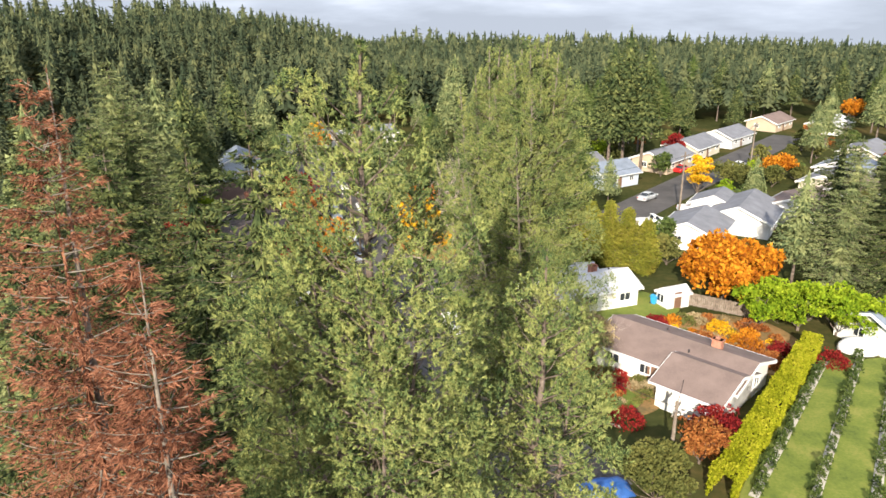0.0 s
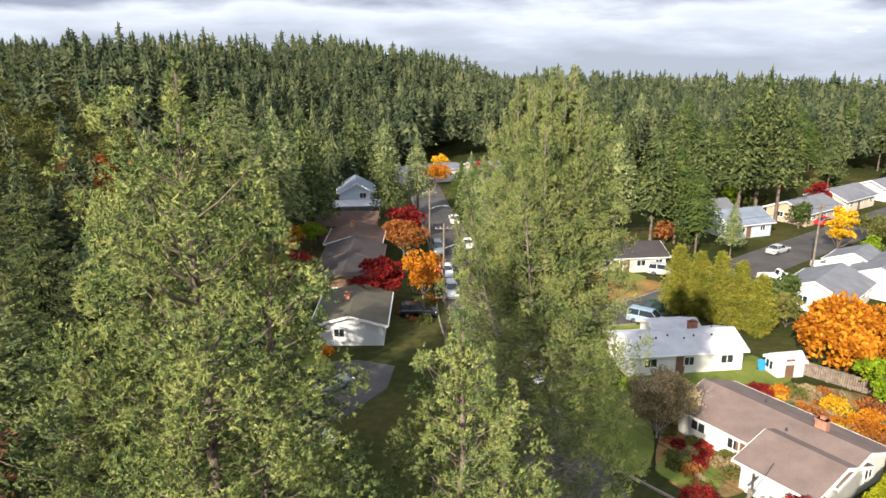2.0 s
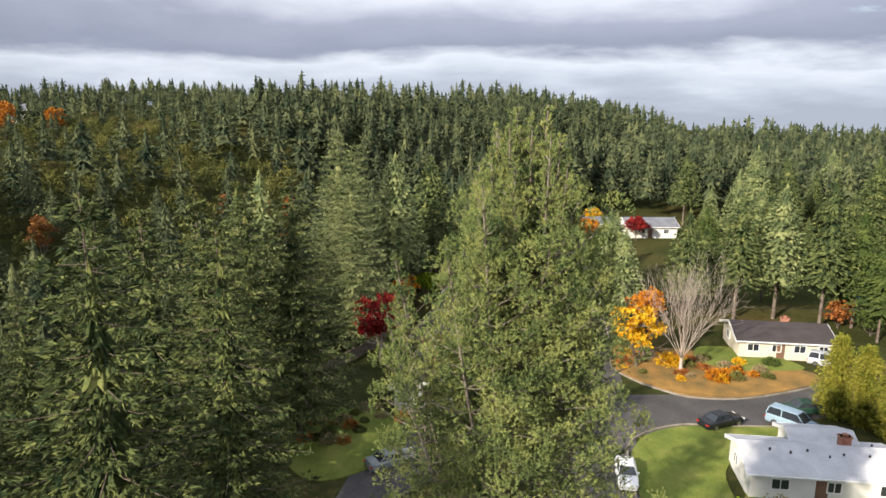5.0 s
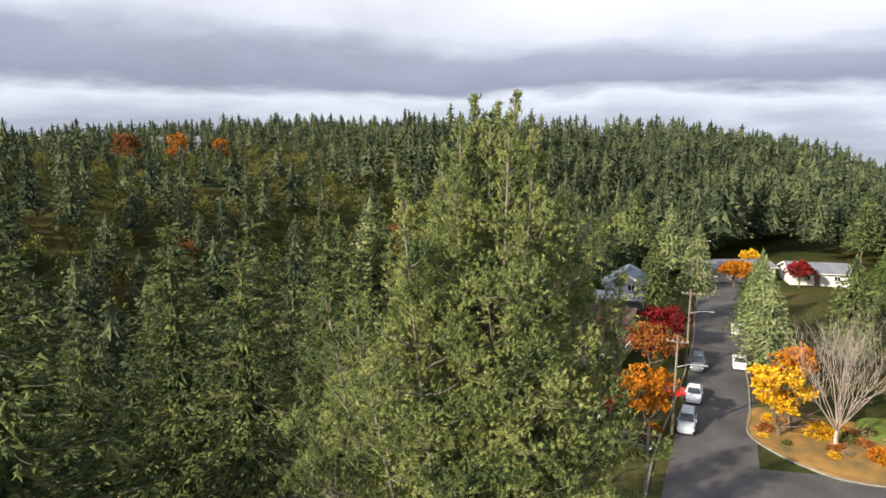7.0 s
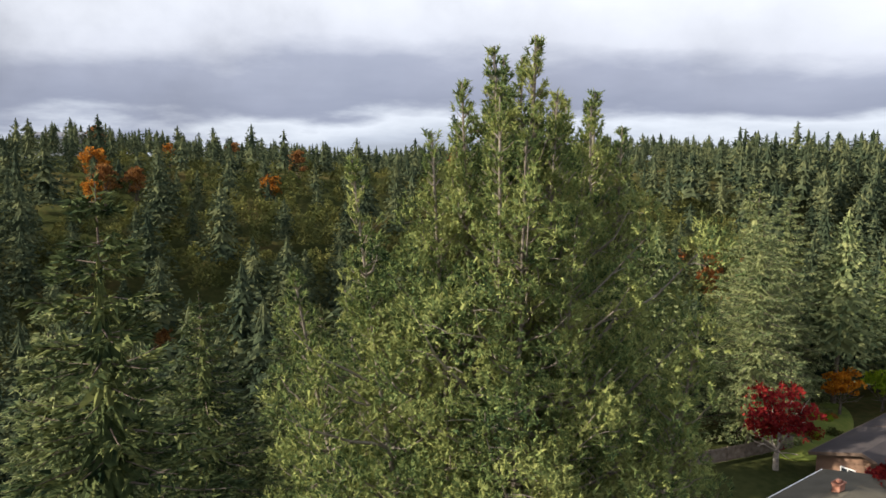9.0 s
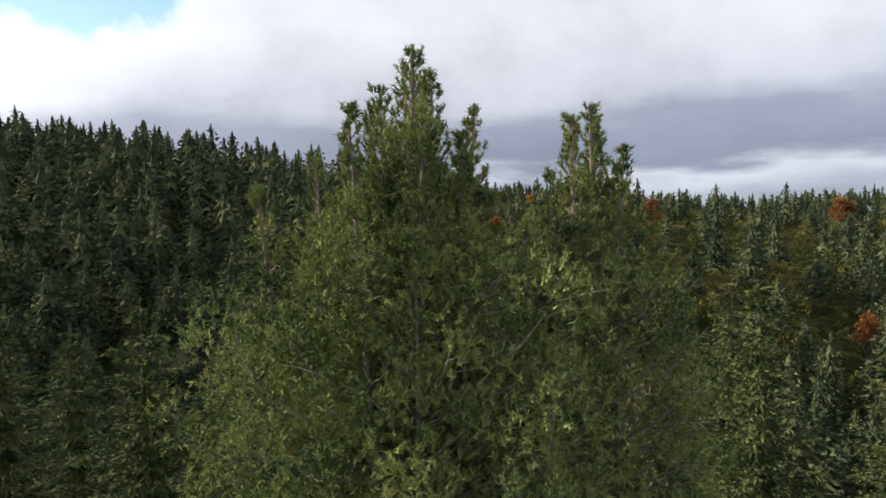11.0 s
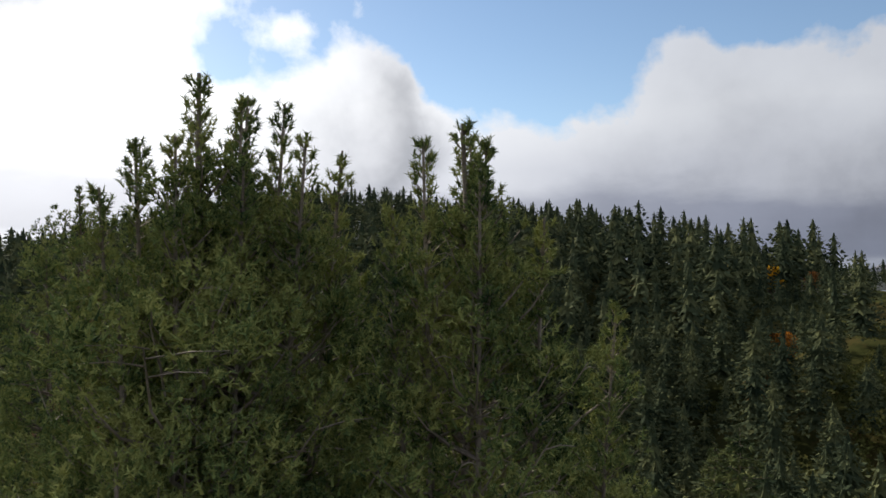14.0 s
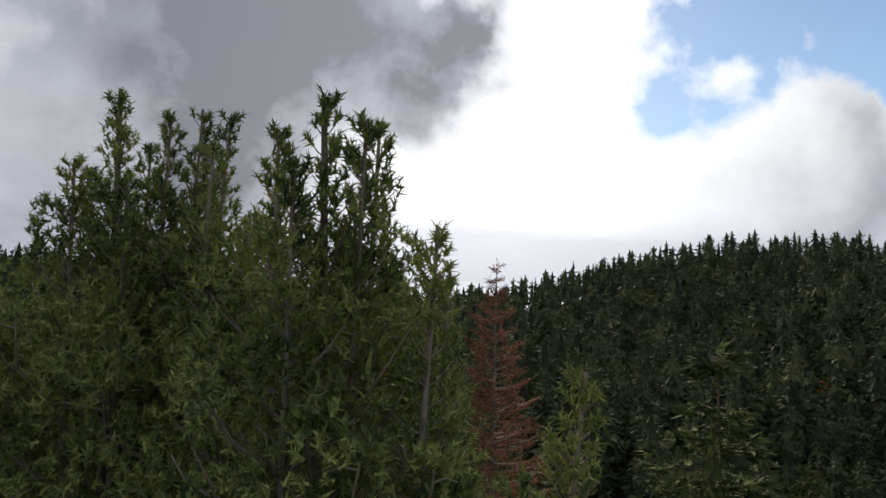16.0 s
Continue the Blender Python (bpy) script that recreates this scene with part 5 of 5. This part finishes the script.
for x, y, r, mat, lab in [(15.0, 59.4, 1.6, RED, "low crimson shrub at the lawn's corner"), (37.0, 70.5, 1.6, RED, "dark red shrub by the hedge"), (26.0, 74.5, 1.5, RUST, "rusty brown garden shrub"),
                          (30.0, 74.0, 1.8, ORANGE, "orange autumn garden shrub"), (31.0, 70.4, 1.5, RUST, "dry brown garden shrub"), (33.0, 72.6, 1.3, RED, "rounded red-brown garden shrub"), (22.0, 78.6, 1.4, RED, "red shrub behind a bungalow"),
                          (18.0, 66.0, 1.0, OLIVE, "olive shrub at a house wall"), (9.4, 76.6, 1.2, LIME, "yellow-green shrub at a house corner"), (28.5, 77.5, 1.4, YELLOW, "small yellowing garden shrub"),
                          (-38.0, 99.0, 1.6, RED, "red shrub on a back lawn"), (3.5, 104.0, 1.5, ORANGE, "orange shrub under a bare tree"), (-2.5, 106.0, 1.6, YELLOW, "yellow shrub under a bare tree"), (8.5, 112.0, 1.1, GREEN, "green shrub by a bungalow")]:
    v, f = shrub(r, r * 0.8, rs, 420, 0.2)
    s = tagged(raw("shrub", v, f, mat), lab, "shrub")
    s.location = (x, y, 0.08)

# low plants in the beds: outline of the bed, how many, colours
def in_outline(x, y, ring):
    inside = False
    for (xa, ya), (xb, yb) in zip(ring, ring[1:] + ring[:1]):
        if (ya > y) != (yb > y) and x < (xb - xa) * (y - ya) / (yb - ya) + xa:
            inside = not inside
    return inside


BEDS = [([(22.5, 77.5), (26, 81.5), (33.5, 79.5), (35.5, 73), (31.5, 68.6), (27, 71)], 34, (RUST, ORANGE, OLIVE, RUST, TAN, YELLOW)),
        ([(13.4, 72), (18.6, 67), (18, 63), (15.5, 61), (12.6, 63.4), (13, 69)], 22, (RUST, TAN, OLIVE, RED)),
        ([(-7.4, 102.5), (-4.5, 100.2), (2, 99.4), (9, 105.5), (11.6, 109.6), (4, 110.5), (-8, 108)], 30, (ORANGE, TAN, RUST, OLIVE, YELLOW)),
        ([(-40, 92), (-34, 94), (-33, 108), (-38, 111), (-43, 104)], 16, (RED, OLIVE, LIME, RUST)),
        ([(-31, 76), (-28, 67), (-24.5, 70), (-24.5, 75.5), (-19, 78), (-25, 80)], 18, (RUST, OLIVE, ORANGE, TAN)),
        ([(-16, 84), (-13, 90), (-15, 96), (-17.5, 92)], 8, (RUST, OLIVE, ORANGE))]
PLANT_LABELS = {"rust_leaves": "low rusty brown garden plant", "orange_leaves": "low orange autumn garden plant", "olive_leaves": "low olive-green garden plant", "tan_leaves": "dry straw-coloured garden plant",
                "yellow_leaves": "low yellow autumn garden plant", "red_leaves": "low dark red garden plant", "lime_leaves": "low yellow-green garden plant"}
plant_meshes = {}
for ring, count, mats in BEDS:
    xs, ys = [p[0] for p in ring], [p[1] for p in ring]
    for x, y in scatter(rs, count, (min(xs), max(xs), min(ys), max(ys)), lambda x, y: in_outline(x, y, ring), 1.0):
        mat = mats[int(rs.integers(0, len(mats)))]
        if mat.name not in plant_meshes:
            v, f = shrub(0.75, 0.55, rs, 150, 0.19, 3)
            ob = raw("garden_plant", v, f, mat)
            plant_meshes[mat.name] = ob.data
        else:
            ob = new("garden_plant", plant_meshes[mat.name])
        tagged(ob, PLANT_LABELS[mat.name], "plant", "garden bed plants")
        q = rs.uniform(0.55, 1.35)
        ob.matrix_basis = Matrix.Translation((x, y, 0.08)) @ Matrix.Rotation(rs.uniform(0, 6.28), 4, "Z") @ Matrix.Diagonal((q, q * rs.uniform(0.8, 1.2), q * rs.uniform(0.8, 1.4), 1))

# olive cypresses between the houses
w, c = None, None
for i, (x, y, h, r) in enumerate([(15.4, 99.8, 8.8, 2.3), (17.8, 99.0, 8.4, 2.1), (20.0, 97.8, 8.8, 2.2), (22.2, 96.4, 8.2, 2.2), (24.2, 94.6, 7.2, 2.1)]):
    rnd = np.random.default_rng(140 + i)
    w, c = fir(h, r, rnd, low=0.02, layers=34, per=13, leaf=0.34, width=0.13, droop=-0.35, fill=8, taper=0.56)
    plant(tree_thing("cypress_tree", w, c, BARK, CYPRESS, "dense olive-yellow cypress beside a house", "cypress", "cypress row"), x, y)

# firs farther off, copied from four builds
mid_kinds = []
for k, (h, r, mat_, label) in enumerate([(20.0, 4.0, FIR, "tall dark green fir behind the houses"), (18.0, 3.4, FIR_PALE, "grey-green fir behind the houses"),
                                         (20.0, 3.0, FIR, "slender fir behind the houses"), (16.0, 4.2, GREEN, "full bright green conifer between houses")]):
    rnd = np.random.default_rng(150 + k)
    c = fuzz_fir(rnd, r / h * 1.1, 1500, 0.55, 18, 9)
    c = (c[0] * h, c[1])
    wd = Wood()
    wd.tube(np.array([[0, 0, -0.3], [0, 0, h * 0.5], [0, 0, h * 0.97]]), h * 0.014, 0.02, 7)
    mid_kinds.append((h, tree_thing("fir_tree", wd.mesh(), c, BARK, mat_, label, "fir tree", "firs behind the houses")))
MID = [(1, 41, 90, 15), (0, 56, 96, 19), (2, 57, 86, 16), (0, 2, 129, 20), (1, 7, 132, 21), (0, 13, 131, 20), (3, 17, 133, 17), (3, 20, 128, 14), (1, 25, 126, 10),
       (1, -10.4, 113.6, 15.5), (1, -13.4, 120, 16), (3, -16, 127, 14), (1, -18.5, 135, 13), (3, -23, 147, 11), (0, -4, 122, 17), (2, 29, 150, 26), (2, 33, 156, 27), (2, 36, 152, 25), (1, 50, 128, 9),
       (0, -41, 117, 18), (1, -44, 110, 25), (0, -46, 124, 24), (0, -33, 131, 14), (1, -30, 140, 15), (0, -51, 146, 20), (0, -48, 154, 22), (1, -42, 156, 18), (1, -50, 88, 25), (0, -44, 78, 22)]
rm = np.random.default_rng(160)
ROADS = [np.array(p[:2]) for p in street + lane]
HOUSES = [o for o in scene.objects if o.name.split(".")[0] == "house"]
for x, y in scatter(rm, 95, (-20, 130, 122, 235), lambda x, y: True, 7.0):
    if min(np.hypot(*(p - (x, y))) for p in ROADS) < 8 or any(abs(o.location.x - x) < 10 and abs(o.location.y - y) < 9 for o in HOUSES):
        continue
    MID.append((int(rm.integers(0, 4)), x, y, rm.uniform(11, 20)))
fresh = set(range(4))
for k, x, y, h in MID:
    h0, ob = mid_kinds[k]
    if k in fresh:
        fresh.discard(k)
        plant(ob, x, y, rm.uniform(0, 6), h / h0)
    else:
        plant_copy(ob, x, y, rm.uniform(0, 6), h / h0, tall=rm.uniform(0.92, 1.08))

# shrubs and small trees in the gardens along the side street
small = []
for mat_, lab in ((OLIVE, "olive garden tree by the side street"), (GREEN, "green garden tree by the side street"), (RUST, "rusty garden tree by the side street"), (LIME, "yellow-green garden tree by the side street")):
    w, c = broadleaf(4.6, 2.2, np.random.default_rng(len(lab)), leaves=420, leaf=0.44, count=2, crown_low=0.05, twigs=1, limbs=6)
    small.append([tree_thing("tree", w, c, BARK, mat_, lab, "tree", "garden trees"), True])
n = 0
for x, y in scatter(rm, 120, (14, 95, 96, 190), lambda x, y: True, 4.0):
    if min(np.hypot(*(p - (x, y))) for p in ROADS) < 6.5 or any(math.hypot(o.location.x - x, o.location.y - y) < 7.5 for o in HOUSES):
        continue
    ob, fresh_one = small[int(rm.choice([0, 0, 0, 1, 1, 2, 3]))]
    pair = next(q for q in small if q[0] is ob)
    if pair[1]:
        pair[1] = False
        plant(ob, x, y, 0, rm.uniform(0.6, 1.3))
    else:
        plant_copy(ob, x, y, rm.uniform(0, 6), rm.uniform(0.6, 1.3))
for ob, unused in small:
    if unused:
        plant(ob, 70.0, 120.0 + 3 * len(ob.name))

# broad-leaved trees in the ravine and on the ridge
far_leaf = {}
for key, mat_, label in (("orange", FAR_ORANGE, "orange autumn tree on the far slope"), ("rust", FAR_RUST, "rusty autumn tree on the far slope"), ("pale", RUST, "pale orange-brown tree in the ravine"), ("yellow", YELLOW, "yellow autumn tree on the far ridge")):
    w, c = broadleaf(12.0, 4.0, np.random.default_rng(len(key)), leaves=800, leaf=0.62, count=2, crown_low=0.15, twigs=2)
    far_leaf[key] = [tree_thing("tree", w, c, BARK, mat_, label, "tree"), True]
FAR_LEAF = [("yellow", -204, -32, 1.0), ("yellow", -207, -21, 0.95), ("rust", -210, -11, 0.9), ("orange", -190, 138, 0.85), ("orange", -184, 149, 0.7), ("rust", -197, 124, 0.75), ("rust", -150, 26, 1.0), ("orange", -166, 23, 1.0),
            ("orange", -160, -34, 0.8), ("rust", -172, -45, 0.9), ("orange", -151, 60, 0.85), ("rust", -172, 70, 0.9), ("orange", -148, 24, 0.8), ("rust", -151, 32, 0.9), ("rust", -101, 36, 0.6), ("orange", -95, 34, 0.55), ("orange", -120, -90, 1.0), ("orange", -114, -93, 0.8),
            ("rust", -176, 117, 0.8), ("orange", -140, 3, 0.9), ("rust", -118, 6, 0.9), ("rust", -110, 96, 0.9), ("rust", -95, 68, 0.9), ("rust", -225, 20, 1.0), ("rust", -230, 60, 0.9), ("orange", -205, 40, 0.8),
            ("pale", -100, 141, 0.75), ("pale", -105, 146, 0.75), ("pale", -95, 146, 0.7), ("pale", -108, 139, 0.7), ("pale", -101, 152, 0.75), ("pale", -92, 139, 0.65), ("rust", -32, 18, 0.8), ("pale", -26, 30, 0.7)]
for key, x, y, s in FAR_LEAF:
    s *= 1.0 if key in ("yellow", "pale") else 1.2 if y > 110 else 0.85
    ob, first_one = far_leaf[key]
    z = float(ground(x, y)) - 0.1
    if first_one:
        far_leaf[key][1] = False
        plant(ob, x, y, 0, s, z)
    else:
        plant_copy(ob, x, y, rm.uniform(0, 6), s, z)

# ---- poles and wires ----
def utility_pole(x, y, h, turn, lamp, label):
    ob = empty("utility_pole", pose(x, y, float(ground(x, y)), 0, 0, turn))
    wd = Wood()
    wd.tube(np.array([[0, 0, -0.3], [0, 0, h / 2], [0, 0, h]]), 0.17, 0.11, 10)
    raw("pole", *wd.mesh(), POLEWOOD, ob, True)
    bm = bmesh.new()
    box(bm, -1.1, 1.1, -0.06, 0.06, h - 0.7, h - 0.58)
    part("crossarm", bm, POLEWOOD, ob)
    for px in (-1.0, -0.45, 0.45, 1.0):
        bm = bmesh.new()
        bmesh.ops.create_cone(bm, cap_ends=True, segments=8, radius1=0.06, radius2=0.03, depth=0.16, matrix=Matrix.Translation((px, 0, h - 0.5)))
        part("insulator", bm, GALV, ob)
    if lamp:
        wd = Wood()
        wd.tube(np.array([[0, 0, lamp], [1.2, 0, lamp + 0.45], [2.5, 0, lamp + 0.5]]), 0.04, 0.035, 6)
        arm = raw("lamp_arm", *wd.mesh(), GALV, ob, True)
        bm = bmesh.new()
        box(bm, 2.3, 3.0, -0.14, 0.14, lamp + 0.42, lamp + 0.56)
        bmesh.ops.bevel(bm, geom=bm.edges, offset=0.04, segments=1, affect="EDGES")
        part("lamp_head", bm, GALV, arm)
    return tagged(ob, label, "utility pole", "street poles")


POLES = [(-13.8, 96.2, 10.5, 20, 7.2), (-21.4, 117.2, 10.5, 20, 7.2), (-29.5, 139.0, 10.5, 20, 7.2), (-37.0, 160.0, 10.5, 20, 0), (-10.4, 83.4, 6.0, 20, 0), (16.6, 51.6, 6.8, 60, 0), (36.0, 122.0, 10.5, 40, 7.5), (58.0, 152.0, 10.5, 40, 0)]
for x, y, h, a, lamp in POLES:
    utility_pole(x, y, h, a, lamp, "wooden utility pole with a street lamp" if lamp else "weathered wooden utility pole with crossarm")


def wire(a, b, sag):
    t = np.linspace(0, 1, 13)[:, None]
    p = np.array(a) * (1 - t) + np.array(b) * t - np.array([0, 0, 1]) * sag * 4 * t * (1 - t)
    wd = Wood()
    wd.tube(p, 0.022, 0.022, 4)
    tagged(raw("power_line", *wd.mesh(), TYRE), "thin black overhead wire between poles", "cable", "overhead wires")


for (xa, ya, ha, *_), (xb, yb, hb, *_) in zip(POLES[:3], POLES[1:4]):
    for o in (-0.9, 0.4):
        wire((xa + o, ya + o * 0.36, ha - 0.45), (xb + o, yb + o * 0.36, hb - 0.45), 0.6)
wire((-13.8, 96.2, 10.0), (-10.4, 83.4, 5.6), 0.4)
wire((16.6, 51.6, 6.3), (-10.4, 83.4, 5.6), 0.8)
wire((16.6, 51.6, 6.4), (20.5, 62.5, 2.7), 0.2)

# a covered boat or trailer by the road
bm = bmesh.new()
bmesh.ops.create_grid(bm, x_segments=14, y_segments=8, size=1.0)
for v in bm.verts:
    x, y = v.co.x, v.co.y
    v.co = Vector((x * 1.9, y * 1.0, max(0.0, 0.95 * (1 - abs(y) ** 2.4) * (1 - abs(x) ** 4)) + 0.05 * math.sin(9 * x) * math.cos(7 * y)))
tarp = tagged(part("tarpaulin", bm, paint("tarp_blue", (0.03, 0.10, 0.32), rough=0.45, vary=0.25, scale=2.0, bump=0.4), smooth=True), "blue tarpaulin over a trailer load", "tarpaulin")
tarp.location, tarp.rotation_euler = (11.9, 50.4, 0.06), (0, 0, 0.2)
bm = bmesh.new()
bmesh.ops.create_uvsphere(bm, u_segments=16, v_segments=8, radius=1.0)
for v in list(bm.verts):
    v.co = Vector((v.co.x * 2.1, v.co.y * 1.6, max(-0.05, v.co.z) * 1.3))
tent = tagged(part("canopy", bm, paint("canopy_white", (0.75, 0.74, 0.72), rough=0.6, vary=0.06), smooth=True), "small white garden canopy on a lawn", "canopy")
tent.location = (41.0, 73.4, 0.2)

wire((36.0, 122.0, 10.0), (58.0, 152.0, 10.0), 0.8)
wire((36.3, 121.7, 9.9), (-13.8, 96.2, 9.9), 1.5)
